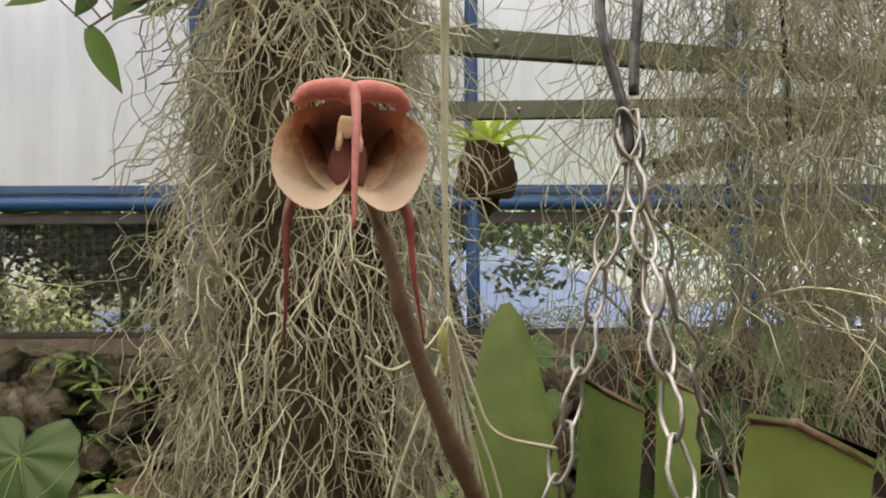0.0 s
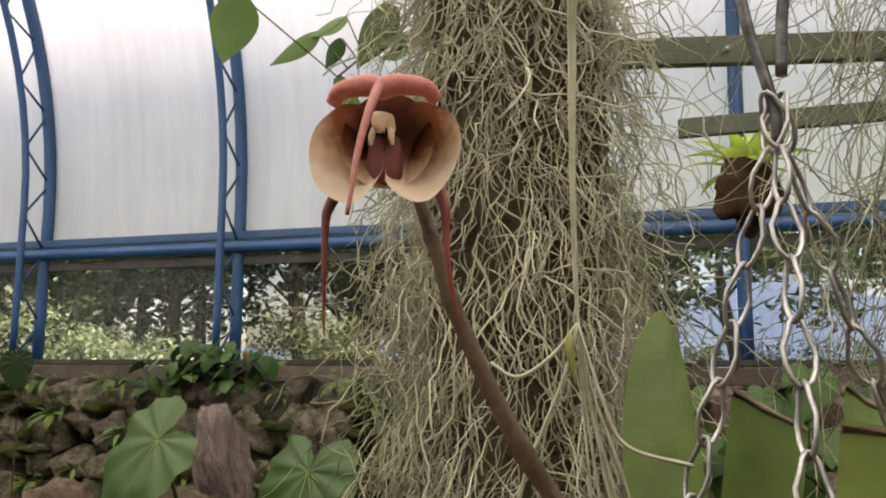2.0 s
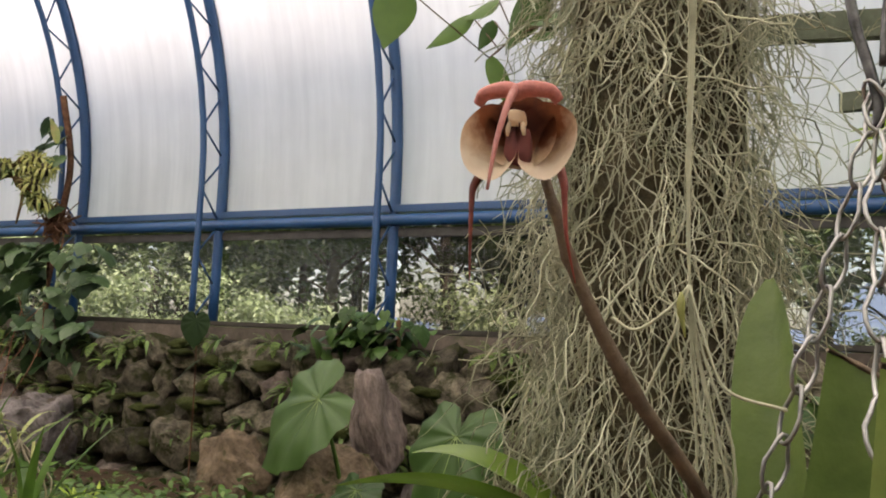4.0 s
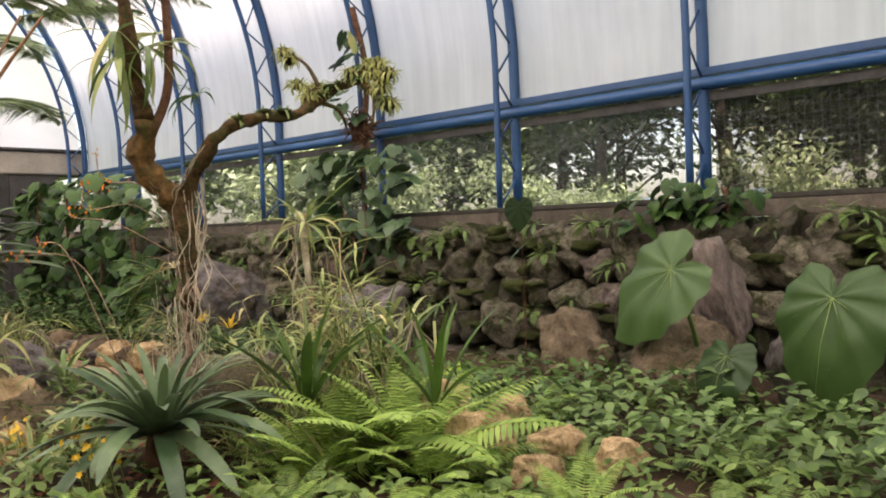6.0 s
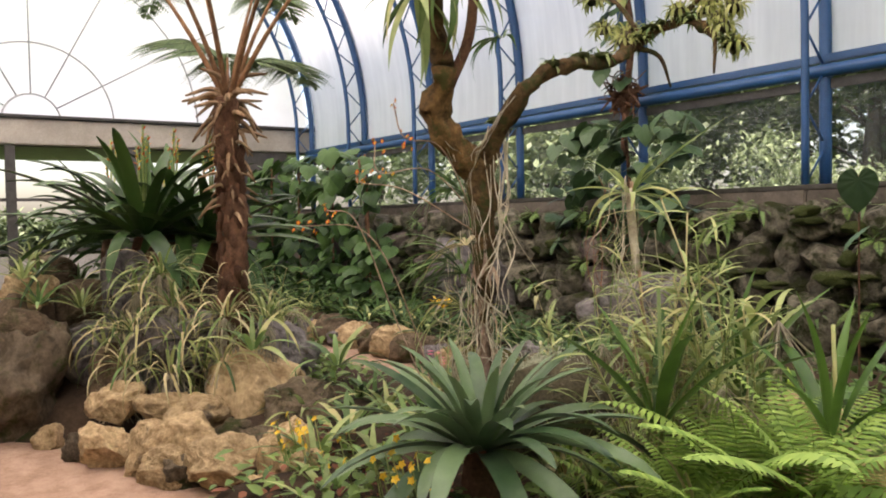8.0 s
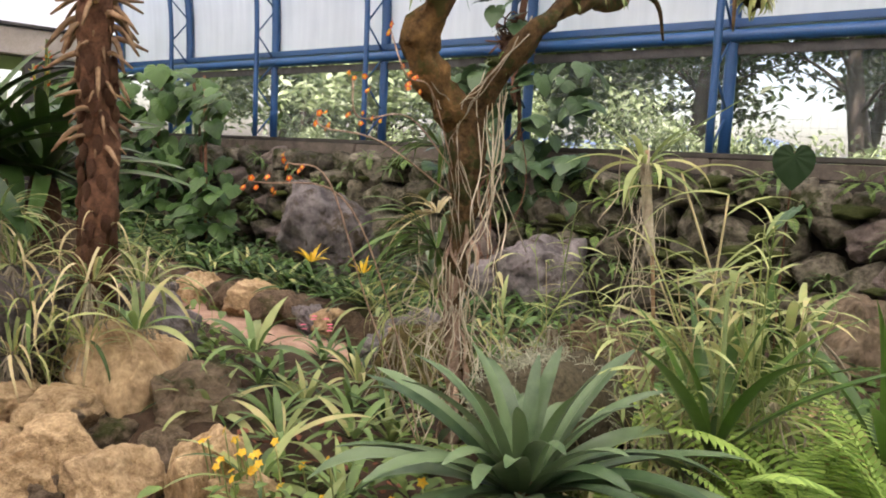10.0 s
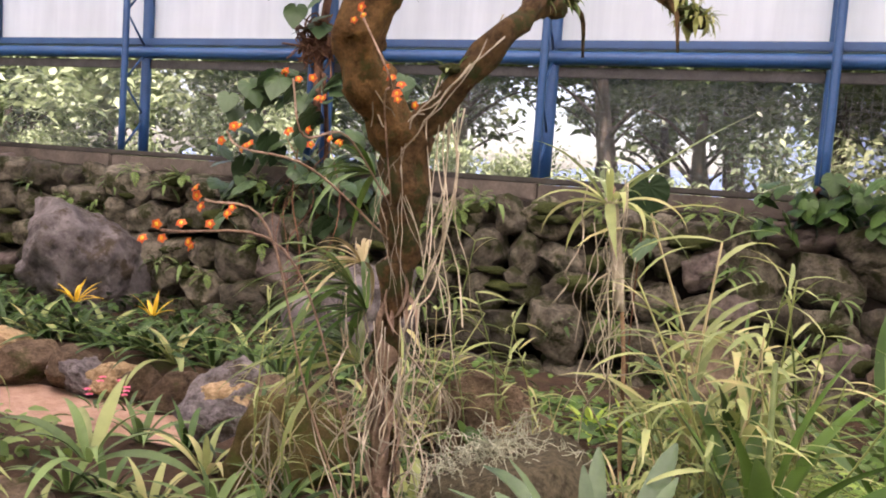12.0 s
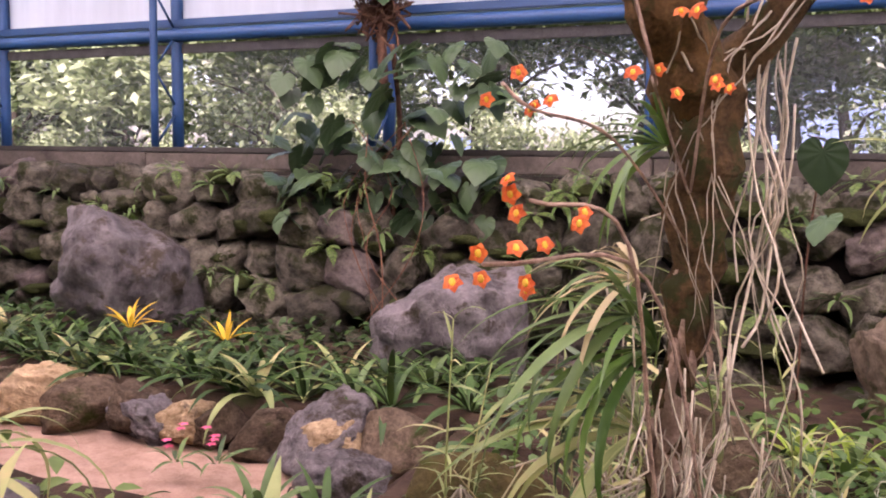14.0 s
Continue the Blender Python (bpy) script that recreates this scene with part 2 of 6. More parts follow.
L_TREEFERN = leafy("tree_fern_leaf", (0.045, 0.085, 0.03), (0.14, 0.20, 0.085), 0.5, 0.25)
L_FERND = leafy("dark_fern_leaf", (0.05, 0.105, 0.025), (0.19, 0.28, 0.075), 0.5, 0.35)
L_CANE = leafy("yellowish_cane_leaf", (0.09, 0.145, 0.042), (0.37, 0.42, 0.16), 0.45, 0.35, edge=(0.50, 0.44, 0.20))
L_DRY = leafy("straw_stem", (0.30, 0.24, 0.11), (0.56, 0.48, 0.27), 0.7, 0.2)
L_DARK = leafy("dark_bush_leaf", (0.010, 0.030, 0.007), (0.05, 0.10, 0.024), 0.4, 0.08, gloss=0.18)
L_COVER = leafy("ground_cover_leaf", (0.024, 0.054, 0.015), (0.155, 0.245, 0.075), 0.45, 0.25)
L_LIME = leafy("lime_leaf", (0.20, 0.33, 0.03), (0.42, 0.55, 0.10), 0.45, 0.4)
L_OUT = leafy("outside_leaf", (0.055, 0.085, 0.038), (0.25, 0.315, 0.155), 0.5, 0.3)
L_OUTD = leafy("outside_dark_leaf", (0.02, 0.035, 0.012), (0.06, 0.09, 0.03), 0.5, 0.2)
L_YELLOWG = leafy("yellow_green_tuft", (0.15, 0.18, 0.045), (0.40, 0.41, 0.15), 0.5, 0.35)
L_LITTER = leafy("fallen_leaf", (0.05, 0.018, 0.012), (0.24, 0.10, 0.06), 0.8, 0.05, gloss=0.1)
F_ORANGE = leafy("orange_petal", (0.42, 0.06, 0.010), (0.68, 0.16, 0.03), 0.5, 0.35)
F_YELLOW = leafy("yellow_petal", (0.62, 0.34, 0.012), (0.80, 0.54, 0.05), 0.5, 0.35)
F_PINK = leafy("pink_petal", (0.60, 0.04, 0.12), (0.85, 0.18, 0.30), 0.5, 0.35)
F_WHITE = leafy("white_petal", (0.7, 0.7, 0.66), (0.85, 0.85, 0.8), 0.5, 0.35)


# ---- building helpers ----
rng = random.Random(7)
FLAT = Matrix.Identity(4)


def mesh(name, verts, faces, mat, smooth=True):
    me = bpy.data.meshes.new(name)
    me.from_pydata([tuple(v) for v in verts], [], faces)
    mats = mat if isinstance(mat, (list, tuple)) else [mat]
    for m in mats:
        me.materials.append(m)
    if smooth:
        me.polygons.foreach_set("use_smooth", [True] * len(me.polygons))
    return me


def part(name, me, parent=None, m=FLAT, label=""):
    ob = new(name, me)
    if parent:
        ob.parent = parent
    ob.matrix_basis = m
    return tagged(ob, label)


def thing(name, label, category, m=FLAT, group="", kind="", data=None):
    ob = new(name, data)
    ob.matrix_basis = m
    return tagged(ob, label, category, group, kind)


def box_data(x0, x1, y0, y1, z0, z1, bevel=0.0):
    bm = bmesh.new()
    bmesh.ops.create_cube(bm, size=1, matrix=Matrix.LocRotScale(((x0 + x1) / 2, (y0 + y1) / 2, (z0 + z1) / 2), None, (x1 - x0, y1 - y0, z1 - z0)))
    if bevel:
        bmesh.ops.bevel(bm, geom=bm.edges[:], offset=bevel, segments=2, affect="EDGES")
    v = [x.co.copy() for x in bm.verts]
    bm.verts.index_update()
    f = [[x.index for x in p.verts] for p in bm.faces]
    bm.free()
    return v, f


def box(name, ext, mat, bevel=0.0):
    v, f = box_data(*ext, bevel)
    return mesh(name, v, f, mat, False)


def tube_data(pts, radii, sides=6, closed=False):
    pts = [Vector(p) for p in pts]
    n = len(pts)
    radii = radii if hasattr(radii, "__len__") else [radii] * n
    verts, faces = [], []
    ref = Vector((0.3, 0.9, 0.2)).normalized()
    for i, p in enumerate(pts):
        a, b = (pts[(i - 1) % n], pts[(i + 1) % n]) if closed else (pts[max(i - 1, 0)], pts[min(i + 1, n - 1)])
        d = (b - a).normalized() if (b - a).length > 1e-9 else Vector((0, 0, 1))
        u = d.cross(ref)
        u = u.normalized() if u.length > 1e-4 else Vector((1, 0, 0))
        w = d.cross(u)
        for k in range(sides):
            an = 2 * math.pi * k / sides
            verts.append(p + (u * math.cos(an) + w * math.sin(an)) * radii[i])
    for i in range(n if closed else n - 1):
        j = (i + 1) % n
        for k in range(sides):
            l = (k + 1) % sides
            faces.append((i * sides + k, i * sides + l, j * sides + l, j * sides + k))
    if not closed:
        faces.append(tuple(range(sides - 1, -1, -1)))
        faces.append(tuple(range((n - 1) * sides, n * sides)))
    return verts, faces


def tube(name, pts, radii, mat, sides=6, closed=False, lump=0.0):
    v, f = tube_data(pts, radii, sides, closed)
    if lump:
        v = [p + Vector((noise.noise(p * 16), noise.noise(p * 16 + Vector((9, 0, 0))), noise.noise(p * 23))) * lump for p in v]
    return mesh(name, v, f, mat)


def joined(name, parts, mat, smooth=True):
    verts, faces = [], []
    for v, f in parts:
        k = len(verts)
        verts.extend(v)
        faces.extend([tuple(i + k for i in q) for q in f])
    return mesh(name, verts, faces, mat, smooth)


def moved(data, m):
    v, f = data
    return [m @ Vector(p) for p in v], f


def smooth_line(pts, steps=6):
    """A Catmull-Rom line through the given points."""
    p = [Vector(q) for q in pts]
    p = [p[0] * 2 - p[1]] + p + [p[-1] * 2 - p[-2]]
    out = []
    for i in range(1, len(p) - 2):
        for s in range(steps):
            t = s / steps
            out.append(0.5 * ((2 * p[i]) + (p[i + 1] - p[i - 1]) * t + (2 * p[i - 1] - 5 * p[i] + 4 * p[i + 1] - p[i + 2]) * t * t
                              + (3 * p[i] - p[i - 1] - 3 * p[i + 1] + p[i + 2]) * t ** 3))
    out.append(p[-2])
    return out


def blade_data(length, width, bend=0.8, fold=0.12, seg=9, shape="strap", twist=0.0):
    """A leaf from the origin along +x that bends down; strap, lance or cut (a broken tip)."""
    verts, faces, x, z = [], [], 0.0, 0.0
    for i in range(seg + 1):
        s = i / seg
        a = -bend * s ** 1.4
        if i:
            x += math.cos(a) * length / seg
            z += math.sin(a) * length / seg
        if shape == "strap":
            w = width * min(1, 0.55 + s * 2) * max(0.03, (1 - s ** 5)) ** 0.6
        elif shape == "cut":
            w = width * min(1, 0.5 + s * 2.5)
        else:
            w = width * max(0.03, math.sin(math.pi * (0.06 + 0.94 * s) ** 0.75))
        tw = twist * s
        up = Vector((-math.sin(a), 0, math.cos(a)))
        side = Vector((0, math.cos(tw), 0)) + up * math.sin(tw)
        c = Vector((x, 0, z))
        back = Vector((math.cos(a), 0, math.sin(a))) * (width * 0.30 if shape == "cut" and i == seg else 0.0)
        verts += [c + side * w / 2 + up * fold * w, c - back * 0.35, c - side * w / 2 + up * fold * w - back]
        if i:
            b = (i - 1) * 3
            faces += [(b, b + 1, b + 4, b + 3), (b + 1, b + 2, b + 5, b + 4)]
    return verts, faces


def heart_data(size, droop=0.35, lobed=False):
    """A large heart-shaped blade: stalk joint at the origin, tip along +x, ridged between its veins."""
    verts, faces, rings, spokes = [(0, 0, 0)], [], 7, 40
    for r in range(1, rings + 1):
        for k in range(spokes):
            a = 2 * math.pi * k / spokes
            c = abs(a - math.pi) / math.pi
            rad = 0.27 + 0.34 * c ** 1.6 + 0.09 * math.sin(math.pi * c) + 0.24 * c ** 9
            if c < 0.16:
                rad *= 0.25 + 0.75 * (c / 0.16) ** 0.7
            if lobed:
                rad = 0.34 + 0.52 * c ** 3.2 + 0.05 * math.sin(math.pi * c)
                rad *= min(1.0, 0.12 + 0.95 * (c / 0.24) ** 0.9)
            q = r / rings
            x, y = rad * q * math.cos(a) * size, rad * q * math.sin(a) * size
            z = (0.030 if lobed else 0.018) * size * math.cos(a * 11) * q - droop * size * 0.35 * (q * rad) ** 2 * 1.6 + 0.05 * size * abs(math.sin(a)) * q
            if lobed:
                z += 0.05 * size * q * noise.noise(Vector((x / size * 4.5, y / size * 4.5, size * 9)))
            verts.append((x, y, z))
    for k in range(spokes):
        faces.append((0, 1 + k, 1 + (k + 1) % spokes))
        for r in range(rings - 1):
            a, b = 1 + r * spokes, 1 + (r + 1) * spokes
            faces.append((a + k, b + k, b + (k + 1) % spokes, a + (k + 1) % spokes))
    return verts, faces


def frond_data(length, width, pairs=22, bend=1.0):
    """A fern frond: an arching midrib with two rows of leaflets."""
    parts, pts, x, z = [], [], 0.0, 0.0
    r = random.Random(int(length * 1000) + pairs)
    for i in range(pairs + 1):
        s = i / pairs
        a = -bend * s ** 1.3
        x += math.cos(a) * length / pairs
        z += math.sin(a) * length / pairs
        pts.append(Vector((x, 0, z)))
        if s < 0.12:
            continue
        w = width * math.sin(math.pi * (0.10 + 0.9 * s) ** 0.8) * (0.92 + 0.16 * r.random())
        for side in (1, -1):
            m = Matrix.Translation(pts[-1]) @ Matrix.Rotation(-a, 4, "Y") @ Matrix.Rotation(side * radians(68), 4, "Z") @ Matrix.Rotation(side * 0.25, 4, "X")
            parts.append(moved(blade_data(w, length / pairs * 0.82, 0.5, 0.0, 3, "lance"), m))
    parts.append(tube_data([Vector((0, 0, 0))] + pts, [length * 0.007] + [length * 0.006 * (1 - i / len(pts) * 0.8) for i in range(len(pts))], 3))
    return parts


def aim(base, az, elev, roll=0.0, scale=1.0):
    return Matrix.Translation(base) @ Matrix.Rotation(radians(az), 4, "Z") @ Matrix.Rotation(-radians(elev), 4, "Y") @ Matrix.Rotation(radians(roll), 4, "X") @ Matrix.Scale(scale, 4)


STRAPS = [mesh("strap_leaf", *blade_data(1, 0.085, b, 0.16, 9, "strap", t), L_ROSETTE) for b, t in ((0.7, 0), (1.1, 0.2), (1.5, -0.2))]


def leaves_of(me_list, parent, n, elev, scale, seed, spread=360, start=0, base=(0, 0, 0), name="leaf", r0=0.02):
    """Leaves all round a crown, inner ones steeper and shorter."""
    r = random.Random(seed)
    for i in range(n):
        q = i / max(1, n - 1)
        az = start + (i * 137.5 + r.uniform(-12, 12)) % spread
        e = elev[0] + (elev[1] - elev[0]) * q + r.uniform(-6, 6)
        s = scale[0] + (scale[1] - scale[0]) * q
        p = Vector(base) + Vector((math.cos(radians(az)), math.sin(radians(az)), 0)) * r0
        part(name, me_list[r.randrange(len(me_list))], parent, aim(p, az, e, r.uniform(-15, 15), s * r.uniform(0.85, 1.12)))


def rock_data(seed, sub=3, rough=0.22, sharp=0.9, square=0.45):
    """A lump of stone about 1 across: a ball cut by random planes, then broken up by ridges."""
    bm = bmesh.new()
    bmesh.ops.create_icosphere(bm, subdivisions=sub, radius=0.66)
    r = random.Random(seed)
    for v in bm.verts:
        v.co *= (0.66 / max(abs(v.co.x), abs(v.co.y), abs(v.co.z))) ** square * (1.05 - 0.42 * square)
    cuts = [(Vector((r.gauss(0, 1), r.gauss(0, 1), r.gauss(0, 1))).normalized(), r.uniform(0.36, 0.54)) for _ in range(11)]
    off = Vector((seed * 3.1, seed * 1.7, seed * 0.9))
    for v in bm.verts:
        for n, d in cuts:
            k = v.co.dot(n)
            if k > d:
                v.co -= n * (k - d) * sharp
        ridge = 1 - abs(noise.noise(v.co * 3.1 + off)) * 2
        v.co *= 1 + rough * (noise.noise(v.co * 2.0 + off) * 0.8 + ridge * 0.35 + noise.noise(v.co * 7 + off) * 0.4 + noise.noise(v.co * 15 + off) * 0.22)
    verts = [v.co.copy() for v in bm.verts]
    bm.verts.index_update()
    faces = [[v.index for v in f.verts] for f in bm.faces]
    bm.free()
    return verts, faces


def rocks(mat, seeds, sub=3, rough=0.22, square=0.45):
    return [mesh("stone", *rock_data(s, sub, rough, 0.9, square), mat) for s in seeds]


def soil_height(x, y):
    """Beds stand above the paths."""
    k = noise.noise(Vector((x * 0.9, y * 0.9, 0))) * 0.05 + noise.noise(Vector((x * 3, y * 3, 4))) * 0.02
    edge = -5.75 if x > 0.5 else -5.15 - 0.8 * min(max((-1.2 - x) / 0.5, 0), 1)
    k += 0.62 * math.exp(-((x + 3.1) / 0.95) ** 2 - ((y + 4.75) / 0.75) ** 2)
    d1 = min(max((y - edge) / 0.35, 0), 1)
    d2 = 1.0
    if x < -0.6:
        inside = min((y + 3.45) / 0.25, (-2.3 - y) / 0.2, (-0.5 - x) / 0.3)
        d2 = 1 - min(max(inside, 0), 1)
    return (0.24 + k) * d1 * d2


# ---- the greenhouse ----
RADIUS, SPRING = 4.25, 2.9
SPAN = 2 * RADIUS
BAYS = [-10 + 2 * k for k in range(11)]


def arch_line(inset, z0, z1=0.0, steps=40):
    pts = [(0, -inset, z0 + (SPRING - z0) * k / 4) for k in range(4)]
    for k in range(steps + 1):
        a = math.pi * k / steps
        pts.append((0, -RADIUS + (RADIUS - inset) * math.cos(a), SPRING + (RADIUS - inset) * math.sin(a)))
    pts += [(0, -SPAN + inset, SPRING + (z1 - SPRING) * k / 4) for k in range(1, 5)]
    return pts


def arch_truss(x):
    t = thing("arch_truss", "blue painted steel lattice arch standing on the ledge", "roof truss", Matrix.Translation((x, 0, 0)), "arch trusses")
    outer, inner = arch_line(0.0, 1.58), arch_line(0.29, 1.58)
    part("back_chord", tube("back_chord", outer, 0.05, M_BLUE, 8), t)
    part("front_chord", tube("front_chord", inner, 0.032, M_BLUE, 8), t)
    rod = tube("brace", [(0, 0, 0), (0, 0, 1)], 0.011, M_BLUE, 5)

    def at(line, s):
        i = min(int(s), len(line) - 2)
        return Vector(line[i]).lerp(Vector(line[i + 1]), s - i)
    n, end = 30, 29.0
    for k in range(n):
        a, b = at(outer if k % 2 else inner, end * k / n), at(inner if k % 2 else outer, end * (k + 1) / n)
        d = b - a
        part("brace", rod, t, Matrix.Translation(a) @ d.to_track_quat("Z", "Y").to_matrix().to_4x4() @ Matrix.Diagonal((1, 1, d.length, 1)))
    return t


first = arch_truss(BAYS[0])
for x in BAYS[1:]:
    copy_thing(first, Matrix.Translation((x, 0, 0)))

# the curved sheets of the roof, a seam at every arch
verts, faces = [], []
line = arch_line(-0.07, 2.62, 2.86, 48)
for k in range(len(BAYS) - 1):
    for side in (BAYS[k] + 0.012, BAYS[k + 1] - 0.012):
        verts += [(side, p[1], p[2]) for p in line]
    n, b = len(line), k * 2 * len(line)
    faces += [(b + i, b + i + 1, b + n + i + 1, b + n + i) for i in range(n - 1)]
tagged(new("ceiling", mesh("ceiling", verts, faces, M_PANEL)), "arched white translucent plastic sheets on blue arches", "ceiling", kind="structure")
cover = joined("trim", [tube_data([(x, p[1], p[2]) for p in arch_line(-0.085, 2.62, 1.0, 48)], 0.022, 4) for x in BAYS], M_BLUE)
tagged(new("trim_1", cover), "blue cover strips over the sheet seams", "trim", kind="structure")

# long rails above the windows
beam = thing("beam_rail", "blue painted steel pipe running along the wall", "beam", kind="structure")
part("pipe", tube("pipe", [(-10.2 + 0.5 * k, -0.03, 2.52) for k in range(42)], 0.055, M_BLUE, 10), beam)
part("upper_rail", box("upper_rail", (-10.2, 10.3, -0.05, 0.03, 2.585, 2.655), M_BLUE, 0.01), beam)
part("grey_strip", box("grey_strip", (-10.2, 10.3, 0.0, 0.03, 2.375, 2.455), M_SCREEN, 0.006), beam, label="grey rolled screen edge")

# window band: dusty film behind a square wire mesh
window = thing("window_1", "long low window band with wire mesh and dusty film", "window", kind="structure")
for k in range(len(BAYS) - 1):
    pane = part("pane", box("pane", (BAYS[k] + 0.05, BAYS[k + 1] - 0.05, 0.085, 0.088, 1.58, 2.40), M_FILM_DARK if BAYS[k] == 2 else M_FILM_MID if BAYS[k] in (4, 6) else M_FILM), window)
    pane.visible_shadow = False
wires = []
for i in range(int(20 / 0.065)):
    x = -9.95 + i * 0.065
    wires.append(tube_data([(x, 0.062, 1.58), (x + 0.004, 0.062, 2.0), (x, 0.062, 2.42)], 0.0010, 3))
for i in range(13):
    wires.append(tube_data([(-10 + k, 0.059, 1.61 + i * 0.065 + 0.004 * math.sin(k)) for k in range(21)], 0.0010, 3))
tagged(part("wire_mesh", joined("wire_mesh", wires, M_WIRE), window, label="square steel wire mesh"), kind="stuff")

# sill, board and the stone wall below
tagged(new("trim_2", box("trim", (-10.2, 10.3, -0.33, 0.10, 1.535, 1.578), M_SILL, 0.008)), "dark sill strip under the window band", "sill", kind="structure")
ledge = thing("ledge", "weathered brown board edging the top of the stone wall", "ledge", kind="structure")
for k in range(10):
    part("board", box("board", (-10.2 + k * 2.05, -10.2 + (k + 1) * 2.05 - 0.012, -0.36, -0.24, 1.405, 1.533 - 0.004 * (k % 2)), M_LEDGE, 0.012), ledge)
wall = thing("wall_north", "rough retaining wall of dark irregular stones", "wall", kind="structure")
part("core", box("core", (-10.2, 10.3, -0.44, 0.2, -0.05, 1.40), M_MORTAR), wall)

# floor, paths
nx, ny = 150, 62
verts = [(-10.3 + 20.7 * i / nx, -8.5 + 8.4 * j / ny, 0) for j in range(ny + 1) for i in range(nx + 1)]
verts = [(x, y, soil_height(x, y)) for x, y, z in verts]
faces = [(j * (nx + 1) + i, j * (nx + 1) + i + 1, (j + 1) * (nx + 1) + i + 1, (j + 1) * (nx + 1) + i) for j in range(ny) for i in range(nx)]
tagged(new("floor", mesh("floor", verts, faces, M_SOIL)), "dark moist planting soil in raised beds", "soil bed", kind="structure")


def path_sheet(name, x0, x1, y0, y1, seed):
    nx, ny = int((x1 - x0) / 0.12), 12
    v = []
    for j in range(ny + 1):
        for i in range(nx + 1):
            x, y = x0 + (x1 - x0) * i / nx, y0 + (y1 - y0) * j / ny
            if j in (0, ny):
                y += 0.06 * noise.noise(Vector((x * 3, seed, 0)))
            v.append((x, y, 0.03 + 0.012 * noise.noise(Vector((x * 4, y * 4, seed)))))
    f = [(j * (nx + 1) + i, j * (nx + 1) + i + 1, (j + 1) * (nx + 1) + i + 1, (j + 1) * (nx + 1) + i) for j in range(ny) for i in range(nx)]
    return tagged(new(name, mesh(name, v, f, M_PATH)), "pinkish compacted gravel path", "path", kind="structure")


path_sheet("pavement_1", -10.2, 10.3, -7.9, -5.2, 3)
path_sheet("pavement_2", -9.0, -0.6, -3.45, -2.35, 8)
# Unseen closing wall, kept dark so less light comes from the side.
wall_s = thing("wall_south", "unseen dark wall closing the far side of the walk", "wall", kind="structure", data=box("wall_south", (-10.3, 10.3, -8.75, -8.5, -0.05, 2.9), M_DIMWALL))

# end gables: half-round white sheets with a fan of thin bars
FAN = -4.6


def gable(x, name, low):
    g = thing(name, "half-round white translucent gable with thin fan bars", "gable wall", kind="structure")
    v = [(x, -RADIUS, low)] + [(x, -RADIUS + (RADIUS + 0.06) * math.cos(math.pi * k / 40), SPRING + 0.0 + (RADIUS + 0.06) * math.sin(math.pi * k / 40)) for k in range(41)]
    v += [(x, -SPAN, low), (x, 0, low)]
    f = [(0, k + 1, k + 2) for k in range(40)] + [(0, 41, 42), (0, 43, 1)]
    part("white_sheet", mesh("white_sheet", v, f, M_PANEL, False), g)
    xi = x + (0.05 if x < 0 else -0.05)
    for rad in (0.42, 1.22, 2.6):
        part("arc_bar", tube("arc_bar", [(xi, FAN + rad * math.cos(math.pi * k / 30), low + rad * math.sin(math.pi * k / 30)) for k in range(31)], 0.013, M_STEEL, 5), g)
    for a in (30, 62, 90, 118, 150):
        ca, sa = math.cos(radians(a)), math.sin(radians(a))
        part("fan_bar", tube("fan_bar", [(xi, FAN + r * ca, low + r * sa) for r in (0.42, 3.6)], 0.011, M_STEEL, 5), g)
    return g


gable(-10.35, "wall_west", 3.0)
gable(10.4, "wall_east", 3.0)
# Out of view; added below the gable to block light and deepen contrast.
tagged(new("wall_east_base", box("wall_east_base", (10.38, 10.6, -8.6, 0.1, -0.05, 2.996), M_DIMWALL)), "unseen dark wall added under the far gable to block side light", "wall", kind="structure")
canopy = thing("entrance_canopy", "low flat entrance canopy with a pale fascia and dark posts", "canopy")
part("fascia", box("fascia", (-10.32, -10.16, -8.4, 0.1, 2.62, 3.02), M_CREAM, 0.02), canopy)
part("roof_edge", box("roof_edge", (-10.4, -10.1, -8.5, 0.15, 3.024, 3.075), M_DARKPOST, 0.01), canopy)
part("soffit", box("soffit", (-13.2, -10.33, -8.4, 0.1, 2.60, 2.68), M_DARKPOST), canopy)
for y in (-7.2, -5.0, -3.2, -1.4):
    part("post", box("post", (-10.31, -10.19, y, y + 0.14, 0, 2.615), M_DARKPOST, 0.01), canopy)
for z in (0.95, 1.75):
    part("rail", box("rail", (-10.27, -10.22, -8.3, -1.3, z, z + 0.05), M_DARKPOST, 0.005), canopy)
part("low_panel", box("low_panel", (-10.29, -10.24, -8.3, -3.2, 0.03, 0.90), M_CONC, 0.01), canopy, label="grey low wall panel")
part("dark_wall", box("dark_wall", (-10.30, -10.22, -1.26, -0.4, 0.0, 2.61), M_DARKPOST, 0.01), canopy)

# ---- outside ----
tagged(new("ground", mesh("ground", [(-900, -900, -0.06), (900, -900, -0.06), (900, 900, -0.06), (-900, 900, -0.06)], [(0, 1, 2, 3)], surface("grass", (0.05, 0.085, 0.02), (0.13, 0.19, 0.05), 0.8, 0.9, 0.2))), "grass outside the greenhouse", "ground", kind="structure")
# The haze over the distant wooded ridge is put into its blue colour.
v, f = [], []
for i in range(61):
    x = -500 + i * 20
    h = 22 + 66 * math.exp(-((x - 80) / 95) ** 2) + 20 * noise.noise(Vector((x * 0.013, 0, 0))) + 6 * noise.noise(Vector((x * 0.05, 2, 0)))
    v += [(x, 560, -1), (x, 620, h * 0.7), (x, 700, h)]
